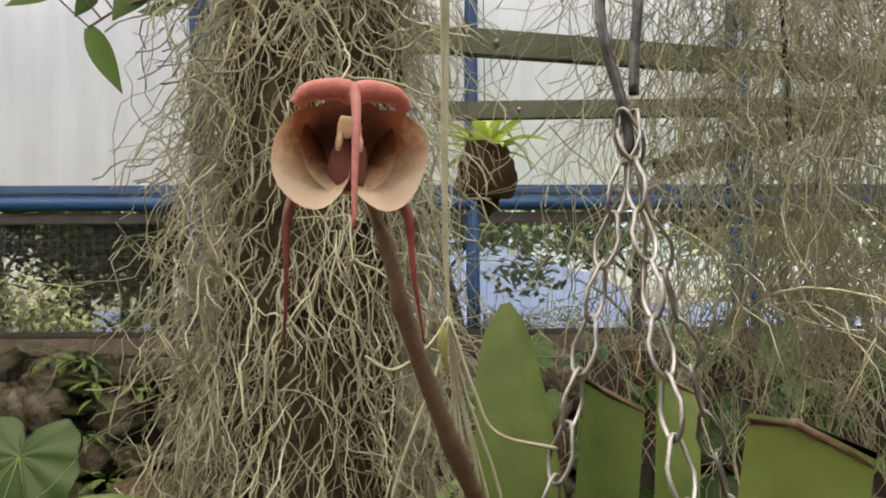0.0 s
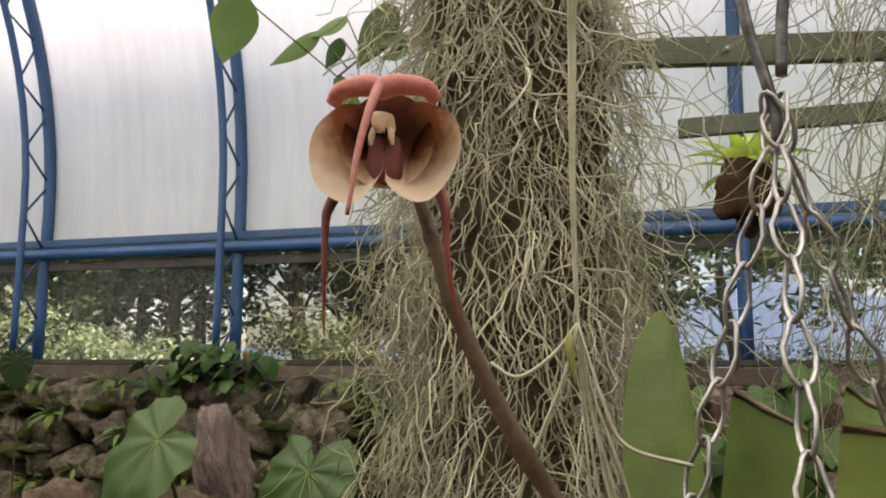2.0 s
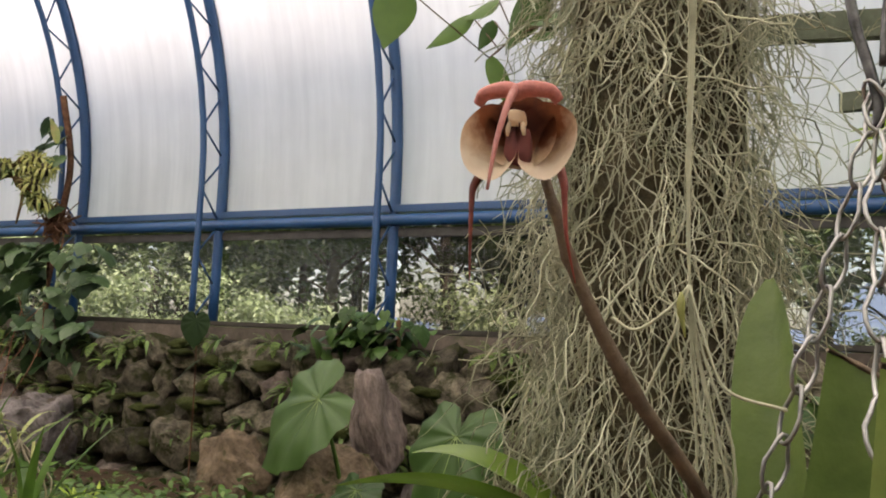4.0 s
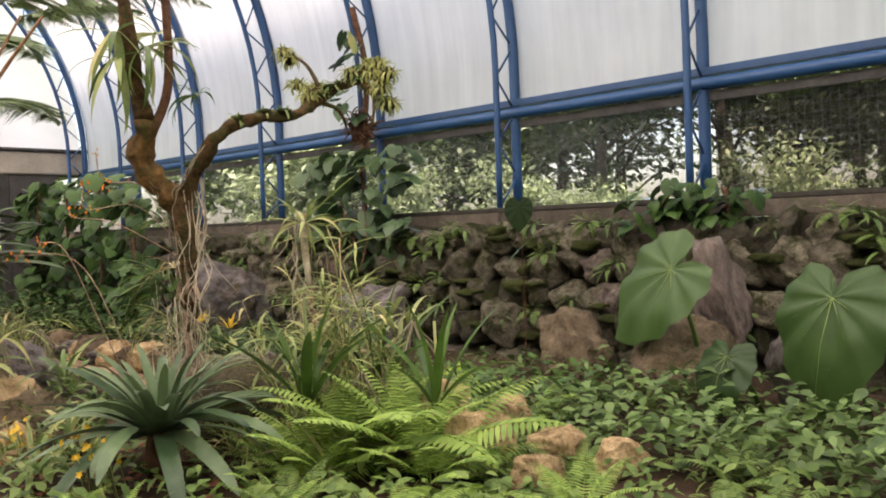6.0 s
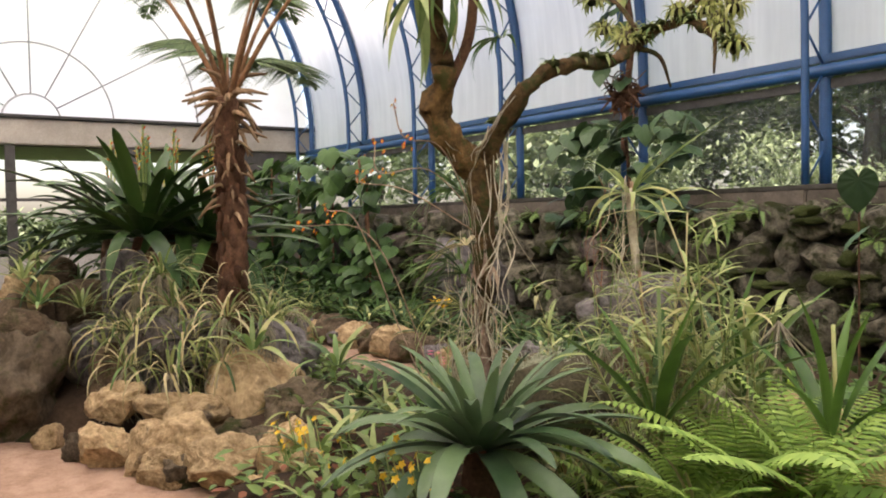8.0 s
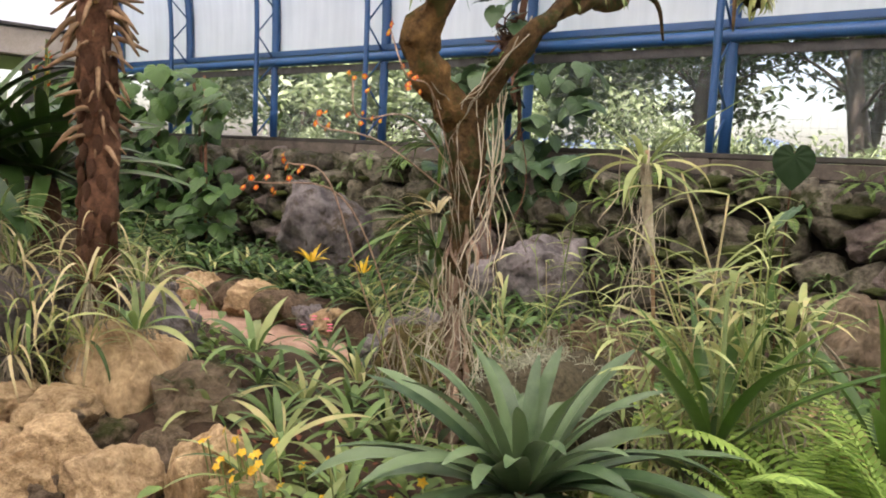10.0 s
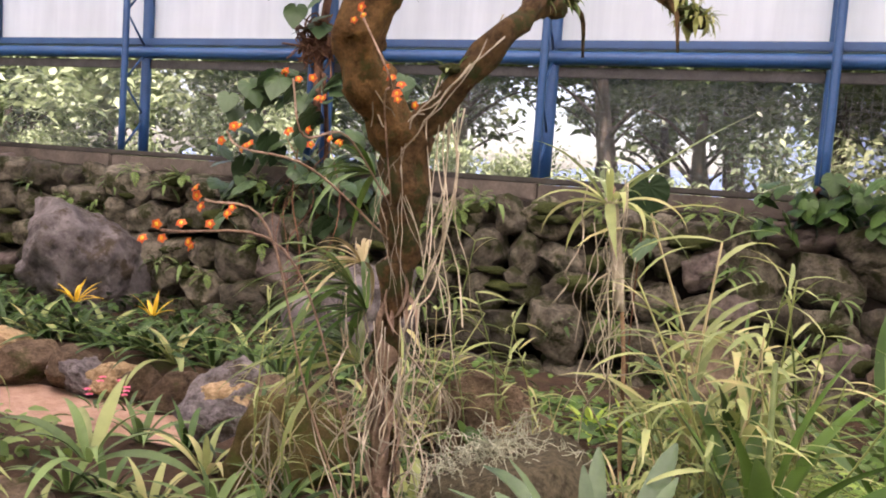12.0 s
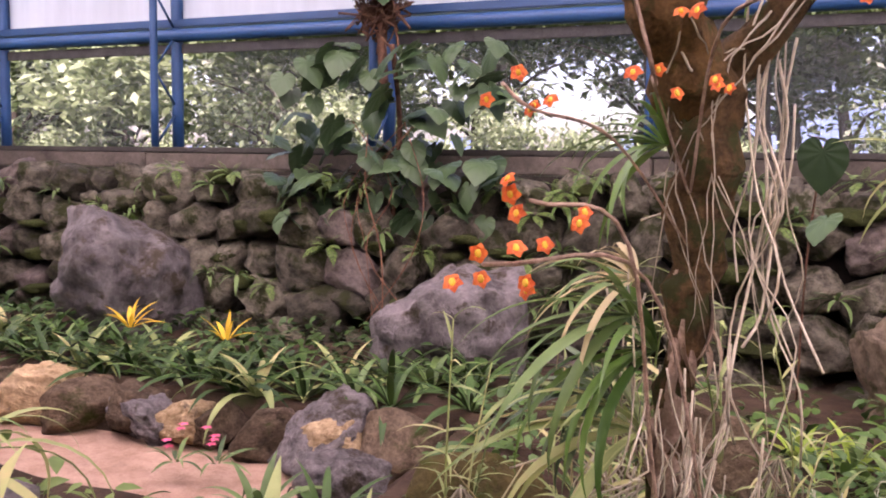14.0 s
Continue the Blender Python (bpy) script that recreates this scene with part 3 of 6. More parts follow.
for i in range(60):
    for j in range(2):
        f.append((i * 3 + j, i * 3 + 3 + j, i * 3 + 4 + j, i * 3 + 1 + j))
tagged(new("backdrop", mesh("backdrop", v, f, surface("haze_blue_hill", (0.06, 0.09, 0.15), (0.09, 0.125, 0.19), 0.02, 1.0, 0.0))), "distant wooded mountain ridge, haze put into its blue colour", "mountain", kind="structure")


def crown_data(n, size, leaf, seed, squash=0.75):
    """Clumps of small leaves with gaps between them."""
    r = random.Random(seed)
    clumps = [(Vector((r.gauss(0, 0.42), r.gauss(0, 0.42), r.gauss(0, 0.36) * squash)) * size, r.uniform(0.16, 0.32) * size) for _ in range(22)]
    verts, faces = [], []
    for _ in range(n):
        c, rad = clumps[r.randrange(len(clumps))]
        p = c + Vector((r.gauss(0, 1), r.gauss(0, 1), r.gauss(0, 0.7))) * rad * 0.55
        m = Matrix.Translation(p) @ Euler((r.uniform(-1, 1), r.uniform(-1, 1), r.uniform(0, 6.3))).to_matrix().to_4x4()
        s = leaf * r.uniform(0.6, 1.3)
        k = len(verts)
        verts += [m @ Vector(q) for q in ((-s, 0, 0), (0, -s * 0.42, 0.1 * s), (s, 0, -0.1 * s), (0, s * 0.42, 0.1 * s))]
        faces.append((k, k + 1, k + 2, k + 3))
    return verts, faces


CROWNS = [mesh("crown", *crown_data(3400, 1.0, 0.055, s), m) for s, m in ((1, L_OUT), (2, L_OUTD), (3, L_OUTD))]
SHRUBS = [mesh("foliage", *crown_data(9000, 1.0, 0.034, s), m) for s, m in ((5, L_OUT), (6, L_OUTD), (7, L_OUT))]
CROWN_DARK = mesh("crown", *crown_data(3600, 1.0, 0.055, 9), L_OUTD)


def outside_tree(x, y, h, size, crown, seed, lean=0.0):
    r = random.Random(seed)
    t = thing("tree", "leafy tree standing outside the window band", "tree", Matrix.Translation((x, y, -0.06)), "trees outside")
    top = Vector((lean, 0.3, h * 0.8))
    trunk = smooth_line([(0, 0, 0), (lean * 0.3 + r.uniform(-.1, .1), 0.1, h * 0.35), top * 0.75, top], 5)
    part("trunk", tube("trunk", trunk, [0.24 * (1 - 0.65 * i / len(trunk)) * h / 5 for i in range(len(trunk))], M_OUTBARK, 8), t)
    for k in range(4):
        a = r.uniform(0, 6.28)
        p = top * r.uniform(0.5, 0.8)
        q = p + Vector((math.cos(a), math.sin(a), 0.6)) * size * 0.6
        part("limb", tube("limb", smooth_line([p, p.lerp(q, 0.5) + Vector((0, 0, 0.15)), q], 4), [0.045, 0.04, 0.034, 0.028, 0.024, 0.02, 0.016, 0.013, 0.01], M_OUTBARK, 5), t)
    part("crown", crown, t, Matrix.Translation((lean, 0.3, h)) @ Matrix.Rotation(r.uniform(0, 6), 4, "Z") @ Matrix.Diagonal((size, size, size * 0.8, 1)))


M_OUTBARK = surface("outside_bark", (0.03, 0.026, 0.02), (0.09, 0.075, 0.06), 5, 0.9, 0.6)
for i, (x, y, h, size, c) in enumerate([(-8.5, 4.2, 2.6, 2.2, 0), (-5.6, 4.6, 3.2, 2.1, 2), (-3.4, 6.5, 4.3, 2.2, 1), (-0.6, 6.6, 4.6, 2.2, 2), (0.6, 6.2, 3.6, 1.9, 3), (2.6, 6.0, 3.9, 1.9, 3), (4.3, 5.4, 3.4, 1.9, 1),
                                         (9.5, 8, 4.0, 2.6, 2), (-11.5, 5, 3.2, 2.6, 2), (-14, 8, 4, 3.4, 1), (1.2, 9, 5.4, 2.6, 3), (-7, 11, 4.5, 3.4, 1), (14, 12, 4, 3.4, 0), (3.8, 10, 4.4, 2.8, 1), (1.9, 5.2, 3.0, 1.3, 3), (0.2, 7.5, 3.4, 1.6, 3),
                                         (-19, 10, 4, 4, 0), (-24, 9, 4, 4, 2), (-11, 12, 4, 4, 1), (-4.6, 9.5, 4.2, 2.6, 3), (-1.9, 10.5, 4.4, 2.6, 3), (0.4, 14, 4.2, 3.0, 1), (-9.2, 8.5, 3.8, 2.4, 3), (5.2, 9.0, 4.1, 2.2, 3), (6.6, 13, 5.0, 2.6, 2), (-13, 9, 4, 2.6, 3)]):
    outside_tree(x, y, h, size, CROWN_DARK if c == 3 else CROWNS[c], 50 + i, rng.uniform(-0.5, 0.5))
for i in range(27):
    x, y = -12 + i * 0.83 + rng.uniform(-0.3, 0.3), rng.uniform(1.5, 2.9)
    if x > 4.6:
        y += 7
    s = rng.uniform(1.1, 1.4) if x < -4.5 else rng.uniform(1.35, 1.6) if x < -0.6 else rng.uniform(1.25, 1.5)
    b = thing("bush", "light green shrub outside the window band", "shrub", Matrix.Translation((x, y, s * 0.6)), "shrubs outside")
    part("foliage", SHRUBS[(0, 2, 0, 2, 1)[i % 5] if x < 0.5 else (1, 0, 1, 2)[i % 4]], b, Matrix.Rotation(i * 1.3, 4, "Z") @ Matrix.Diagonal((s, s * 0.8, s, 1)))
    part("stem", tube("stem", [(0, 0, -s * 0.6 - 0.06), (0.04, 0, -0.2 * s), (0, 0.03, 0.2 * s)], [0.05, 0.04, 0.02], M_OUTBARK, 5), b)
for i in range(9):
    s = rng.uniform(1.1, 1.6)
    b = thing("bush", "dark green shrub outside the entrance", "shrub", Matrix.Translation((-13.6 - 0.8 * (i % 2), -7.8 + i * 0.95, s * 0.6)), "shrubs outside")
    part("foliage", CROWN_DARK if i % 3 else CROWNS[0], b, Matrix.Rotation(i * 1.9, 4, "Z") @ Matrix.Diagonal((s, s, s, 1)))
    part("stem", tube("stem", [(0, 0, -s * 0.6 - 0.06), (0.04, 0, -0.2 * s), (0, 0.03, 0.2 * s)], [0.05, 0.04, 0.02], M_OUTBARK, 5), b)


# ---- stones ----
def boulder(name, label, me, x, y, z, sx, sy, sz, rz=0.0, tilt=0.0, group=""):
    return thing(name, label, "rock", Matrix.Translation((x, y, z)) @ Matrix.Rotation(radians(rz), 4, "Z") @ Matrix.Rotation(radians(tilt), 4, "Y") @ Matrix.Diagonal((sx, sy, sz, 1)), group, data=me)


GREY, PINK, SLATE, GOLD, BROWN = rocks(M_STONE, (1, 2, 3, 4), 4, 0.36, 0.7), rocks(M_PINKSTONE, (11, 12), 4, 0.36, 0.6), [mesh("stone", *rock_data(s, 5, 0.26, 1.0, 0.5), M_BOULDER) for s in (21, 22)], [mesh("stone", *rock_data(s, 5, 0.22, 1.0, 0.4), M_GOLD) for s in (31, 32, 33, 34)], rocks(M_BROWNROCK, (41, 42), 4, 0.22)
MOSSROCK = mesh("stone", *rock_data(44, 4, 0.2, 1.0, 0.3), M_MOSSROCK)
TAN = mesh("stone", *rock_data(43, 5, 0.36, 1.0, 0.6), M_TANROCK)
boulder("boulder", "big slate-grey boulder at the foot of the stone wall", SLATE[0], -1.0, -1.2, 0.42, 0.80, 0.65, 0.84, 20)
boulder("boulder", "pale grey pointed boulder leaning on the stone wall", SLATE[1], -3.55, -1.1, 0.62, 0.86, 0.75, 0.92, 50, 25)
boulder("boulder", "pinkish upright stone set in the wall", PINK[0], 2.62, -1.15, 0.86, 0.30, 0.34, 0.70, 10, -18)
boulder("boulder", "large brown mossy block below the big leaves", TAN, 2.62, -1.72, 0.40, 0.66, 0.5, 0.60, 5)
boulder("boulder", "reddish-brown rounded block beside the wall", TAN, 1.50, -1.32, 0.38, 0.50, 0.42, 0.58, 30)
boulder("boulder", "dark grey stone beside the big leaves", SLATE[0], 3.35, -1.5, 0.5, 0.45, 0.4, 0.7, 70)
boulder("boulder", "brown rounded rock on the bed", BROWN[0], 4.3, -1.9, 0.5, 0.65, 0.5, 0.6, 100)
boulder("boulder", "mossy brown rock behind the tree", BROWN[1], 0.5, -2.7, 0.34, 0.6, 0.45, 0.45, 10)
boulder("boulder", "grey stone at the path's end", SLATE[1], -0.77, -3.0, 0.20, 0.30, 0.24, 0.28, 10)
boulder("boulder", "mossy rounded rock beside the path", MOSSROCK, -0.12, -3.45, 0.32, 0.5, 0.38, 0.40, 60)
for i, (x, y, z, w, h, kind) in enumerate([
        (-0.90, -4.66, 0.27, 0.58, 0.66, 0), (-0.42, -4.58, 0.24, 0.46, 0.36, 2), (-0.45, -5.22, 0.20, 0.38, 0.28, 0), (-0.10, -5.16, 0.13, 0.37, 0.28, 0), (0.16, -4.93, 0.20, 0.28, 0.40, 0), (0.50, -4.97, 0.27, 0.27, 0.12, 0),
        (-0.36, -5.36, 0.10, 0.30, 0.22, 0), (-0.22, -4.90, 0.14, 0.26, 0.24, 2), (-0.86, -5.54, 0.13, 0.27, 0.28, 0), (-0.60, -5.36, 0.14, 0.31, 0.31, 1), (-0.27, -5.28, 0.07, 0.24, 0.20, 2), (0.58, -5.10, 0.12, 0.29, 0.20, 0),
        (-1.22, -5.42, 0.30, 0.30, 0.26, 0), (-1.47, -5.74, 0.08, 0.19, 0.17, 1), (-1.09, -5.64, 0.09, 0.19, 0.18, 2), (-0.75, -5.08, 0.26, 0.34, 0.22, 0), (-1.02, -5.18, 0.28, 0.32, 0.22, 0), (0.34, -5.12, 0.09, 0.24, 0.20, 0), (0.86, -5.22, 0.10, 0.24, 0.18, 2), (-0.58, -4.95, 0.12, 0.28, 0.24, 2)]):
    label = ("rough golden sandstone rock edging the raised bed", "pale grey-gold rock edging the raised bed", "dark brown rock between the golden edging rocks")[kind]
    boulder("rock", label, (GOLD[i % 4], GOLD[i % 4], TAN)[kind], x, y, z * 0.95, w * 0.9, w * 0.85, h * 0.94, i * 53, (i * 17) % 14 - 7, "edging rocks")
for i in range(22):
    x = -5.3 + i * 0.225 + rng.uniform(-0.08, 0.08)
    s = rng.choice((0.22, 0.26, 0.3, 0.36))
    boulder("edging_stone", "flat brown stone edging the path", (BROWN[0], BROWN[1], SLATE[0], GOLD[2])[i % 4], x, -2.45 + rng.uniform(-0.06, 0.05), 0.12, s * 1.4, s * 1.0, s * 0.95, rng.uniform(-180, 180), rng.uniform(-20, 20), "path edging stones")
for i, (x, y, w, h) in enumerate([(1.75, -3.0, 0.40, 0.30), (2.02, -3.35, 0.36, 0.30), (2.30, -3.05, 0.34, 0.26), (2.46, -3.55, 0.44, 0.30), (2.72, -3.25, 0.34, 0.24), (2.95, -3.7, 0.30, 0.20), (3.1, -3.3, 0.28, 0.2), (2.15, -3.75, 0.26, 0.2)]):
    boulder("edging_stone", "pale golden stone lying among the ferns", GOLD[i % 4], x, y, soil_height(x, y) + h * 0.28, w * 0.85, w * 0.7, h, i * 40, 0, "bed stones")


# ---- plants ----
def strap_mesh(length, width, bend, mat, shape="strap", fold=0.16, twist=0.0, seg=9):
    return mesh("leaf", *blade_data(length, width, bend, fold, seg, shape, twist), mat)


def ground_at(x, y):
    return soil_height(x, y)


# big grey-green rosette
rosette = thing("rosette_plant", "large grey-green strap-leaved rosette growing in the raised bed", "bromeliad", Matrix.Translation((1.43, -4.66, 0.47)))
big = [strap_mesh(0.66, 0.078, b, L_ROSETTE, "strap", 0.2, t) for b, t in ((0.55, 0), (0.85, 0.15), (1.2, -0.15))]
leaves_of(big, rosette, 52, (8, 80), (1.08, 0.66), 3, r0=0.04)
part("stump", tube("stump", [(0, 0, -0.27), (0, 0, -0.1), (0, 0, 0.06)], [0.07, 0.08, 0.05], M_FERNBARK, 8), rosette, label="brown leaf base")

# bromeliads and small strap plants along the wall foot
small = [strap_mesh(0.34, 0.035, b, L_DARK, "lance", 0.18, t) for b, t in ((0.8, 0), (1.3, 0.2))]
smallg = [strap_mesh(0.30, 0.04, b, L_COVER, "lance", 0.18, t) for b, t in ((0.8, 0), (1.3, 0.2))]
smallc = [strap_mesh(0.34, 0.042, b, L_CANE, "lance", 0.18, t) for b, t in ((0.9, 0), (1.5, 0.2))]
yel = [strap_mesh(0.22, 0.035, 0.5, F_YELLOW, "lance", 0.15)]


def tuft(name, label, cat, x, y, z, meshes, n, elev, scale, seed, group="", flower=None):
    t = thing(name, label, cat, Matrix.Translation((x, y, z)), group)
    leaves_of(meshes, t, n, elev, scale, seed)
    if flower:
        leaves_of(flower, t, 7, (25, 70), (1.0, 0.7), seed + 1, base=(0, 0, 0.22), name="bract")
    return t


for i in range(48):
    x, y = -6.6 + (i % 24) * 0.26 + rng.uniform(-0.08, 0.08), -2.13 + 0.36 * (i // 24) + rng.uniform(-0.08, 0.08)
    tuft("bromeliad", "dark green strap-leaved rosette at the foot of the stone wall", "bromeliad", x, y, ground_at(x, y), (small, smallg, small, small, smallc)[i % 5], 13, (15, 75), (1.55, 0.9), 100 + i, "bromeliads by the wall")
for x, y, s in ((-1.95, -2.15, 1), (-2.65, -2.1, 2), (-2.75, -2.0, 3)):
    tuft("flowering_bromeliad", "green rosette with a bright yellow flower head", "bromeliad", x, y, 0.28, small, 13, (15, 65), (1.2, 0.8), 160 + s, "yellow bromeliads", yel)
for i in range(16):
    x, y = -0.75 + 0.24 * (i % 6) + rng.uniform(-0.1, 0.1), -3.6 - 0.45 * (i // 6) + rng.uniform(-0.12, 0.12)
    tuft("strap_plant", "green strap-leaved orchid plant in the raised bed", "orchid plant", x, y, ground_at(x, y), (smallg, small, smallc)[i % 3], 11, (25, 80), (1.1, 0.7), 200 + i, "bed strap plants")
for i, (x, y, z) in enumerate([(-0.62, -4.78, 0.62), (-0.2, -4.45, 0.55), (0.2, -4.6, 0.28), (0.45, -4.9, 0.25), (0.75, -4.75, 0.25), (0.9, -5.05, 0.22), (0.3, -4.3, 0.25), (1.1, -5.15, 0.2)]):
    tuft("strap_plant", "arching green plant among the golden rocks", "orchid plant", x, y, z, [strap_mesh(0.36, 0.045, 0.9, L_CANE, "lance", 0.15), strap_mesh(0.34, 0.04, 1.3, L_COVER, "lance", 0.15)], 10, (20, 75), (1.1, 0.8), 230 + i, "rock edge plants")


# rocks and plants of the bank
for i, (x, y, z, w, h, me, label) in enumerate([
        (-1.90, -5.84, 0.32, 0.60, 0.66, TAN, "large brown rock in the bank beside the path"), (-2.02, -5.82, 0.70, 0.40, 0.22, BROWN[1], "flat dark stone lying on the bank rocks"), (-2.5, -5.85, 0.4, 0.7, 0.8, BROWN[1], "large brown rock in the bank beside the path"),
        (-2.55, -5.7, 0.90, 0.36, 0.24, GOLD[1], "golden brown stone on top of the bank"), (-2.22, -5.05, 0.86, 0.36, 0.62, SLATE[0], "dark slate-grey upright rock in the bank"), (-2.05, -5.35, 0.52, 0.44, 0.44, SLATE[1], "dark slate-grey rock in the bank"),
        (-1.62, -5.3, 0.36, 0.40, 0.40, BROWN[0], "brown rock in the bank"), (-1.60, -4.92, 0.50, 0.66, 0.72, SLATE[1], "dark rock under the hanging orchids"), (-1.34, -4.38, 0.40, 0.50, 0.54, SLATE[0], "dark rock behind the tree fern"),
        (-3.1, -5.75, 0.5, 0.7, 0.8, SLATE[1], "dark grey rock in the bank"), (-3.0, -5.5, 0.96, 0.4, 0.3, BROWN[0], "brown stone on top of the bank"), (-2.6, -5.3, 0.72, 0.5, 0.4, BROWN[0], "brown rock in the bank"), (-1.95, -4.55, 0.56, 0.55, 0.7, BROWN[1], "dark brown rock in the bank")]):
    boulder("rock", label, me, x, y, z, w, w * 0.85, h, i * 71, 0, "bank rocks")
for i, (x, y, z) in enumerate([(-2.4, -5.75, 1.0), (-2.75, -5.6, 0.98), (-3.1, -5.6, 1.08), (-2.1, -5.7, 0.84), (-1.8, -5.35, 0.55), (-2.9, -5.3, 0.9), (-2.3, -5.4, 0.78)]):
    tuft("strap_plant", "arching green plant between the bank rocks", "orchid plant", x, y, z, [strap_mesh(0.30, 0.03, 0.9, (L_CANE, L_COVER)[i % 2], "lance", 0.15)], 15, (20, 80), (1.0, 0.8), 270 + i, "bank plants")

# ferns
FRONDS = [joined("frond", frond_data(0.50, 0.115, 26, b), L_FERN) for b in (0.8, 1.2)]
FRONDS_D = [joined("frond", frond_data(0.46, 0.10, 24, b), L_FERND) for b in (0.8, 1.3)]
for i, (x, y, s, bright) in enumerate([(2.1, -4.25, 1.05, 1), (2.55, -3.95, 1.2, 1), (1.95, -3.75, 1.2, 1), (2.35, -4.6, 0.9, 0), (2.9, -3.4, 1.0, 0), (2.3, -3.2, 0.9, 0), (3.3, -3.9, 1.0, 1), (3.0, -4.55, 0.95, 1), (2.45, -4.75, 0.9, 1), (3.7, -4.5, 0.9, 1), (2.0, -3.85, 1.85, 1), (2.25, -3.75, 1.85, 1), (2.05, -4.15, 1.3, 1), (2.35, -3.5, 1.2, 0), (2.5, -3.1, 1.0, 0), (2.2, -2.8, 1.0, 1), (2.75, -3.75, 1.0, 0), (2.0, -5.2, 0.8, 1), (1.75, -5.25, 0.7, 1), (1.7, -4.15, 1.0, 1),
                                       (3.6, -3.1, 1.0, 0), (1.3, -2.6, 0.9, 0), (0.7, -2.3, 0.8, 0), (1.9, -2.6, 0.9, 0), (3.9, -3.6, 0.9, 0), (2.0, -5.1, 0.75, 0), (1.1, -3.4, 0.6, 1), (4.2, -4.1, 0.9, 0), (2.75, -5.15, 0.7, 1)]):
    f = thing("fern", "bright green arching fern in the bed" if bright else "darker green fern growing in the bed", "fern", Matrix.Translation((x, y, ground_at(x, y) - 0.01)), "bed ferns")
    leaves_of(FRONDS if bright else FRONDS_D, f, 13, (15, 75) if s < 1.25 else (42, 82), (s * 0.92, s * 0.6), 300 + i, name="frond")


# reed-like orchids: canes with alternate leaves, some dry
def cane_parts(h, lean, seed, leafw=0.022, leafl=0.20):
    r = random.Random(seed)
    top = Vector((lean, r.uniform(-0.08, 0.08), h))
    line = smooth_line([(0, 0, 0), (lean * 0.2, 0.01, h * 0.5), top], 7)
    stem = tube_data(line, [0.006 * (1 - 0.5 * i / len(line)) for i in range(len(line))], 4)
    lv = []
    for k in range(4, len(line)):
        for side in (0, 180):
            if r.random() < 0.58:
                m = aim(line[k], side + r.uniform(-40, 40), r.uniform(10, 60), r.uniform(-30, 30), r.uniform(0.7, 1.2))
                lv.append(moved(blade_data(leafl, leafw, 0.9, 0.15, 5, "lance"), m))
    return stem, lv


CANES = []
for k in range(5):
    stem, lv = cane_parts(0.55 + 0.14 * k, 0.1 + 0.05 * (k % 3), 400 + k, (0.026, 0.014, 0.020)[k % 3], (0.26, 0.19, 0.22)[k % 3])
    CANES.append((joined("cane", [stem], L_DRY if k % 2 else L_CANE), joined("cane_leaves", lv, L_CANE)))
WISPS = [joined("root_tuft", [tube_data(smooth_line([(0, 0, 0.35), (r.uniform(-.08, .08), r.uniform(-.08, .08), 0.2), (r.uniform(-.16, .16), r.uniform(-.16, .16), 0.02)], 4), 0.0035, 3)
                               for _ in range(14)], M_ROOT) for r in (random.Random(1), random.Random(2))]


def cane_clump(x, y, n, s, seed, label="clump of yellow-green reed-stemmed orchids with dry canes"):
    r = random.Random(seed)
    t = thing("reed_orchid", label, "orchid plant", Matrix.Translation((x, y, ground_at(x, y) - 0.01)), "reed orchids")
    for i in range(n):
        c, l = CANES[r.randrange(len(CANES))]
        m = Matrix.Translation((r.uniform(-0.14, 0.14), r.uniform(-0.14, 0.14), 0)) @ Matrix.Rotation(r.uniform(0, 6.3), 4, "Z") @ Matrix.Rotation(r.uniform(-0.15, 0.3), 4, "Y") @ Matrix.Scale(s * r.uniform(0.75, 1.15), 4)
        o = part("cane", c, t, m)
        part("leaves", l, o)
    for q in range(1):
        part("root_tuft", WISPS[(seed + q) % 2], t, Matrix.Translation((r.uniform(-.12, .12), r.uniform(-.12, .12), 0)) @ Matrix.Rotation(q * 2.0, 4, "Z") @ Matrix.Scale(s * r.uniform(1.0, 1.7), 4), "pale dry roots")


for i, (x, y, n, s) in enumerate([(1.65, -3.6, 7, 0.85), (1.4, -3.2, 4, 0.7), (0.9, -3.1, 4, 0.6), (0.3, -3.3, 7, 0.8), (0.1, -3.7, 6, 0.7), (1.75, -3.75, 8, 0.85), (1.6, -3.95, 5, 0.7), 
                                   (-1.0, -4.95, 8, 0.6), (-2.6, -4.3, 8, 0.7), (-2.0, -4.0, 9, 0.8), (0.5, -2.9, 6, 0.9), (1.6, -3.65, 9, 1.1), (1.7, -3.4, 8, 1.15), (1.5, -3.85, 6, 0.8)]):
    cane_clump(x, y, n, s, 500 + i)

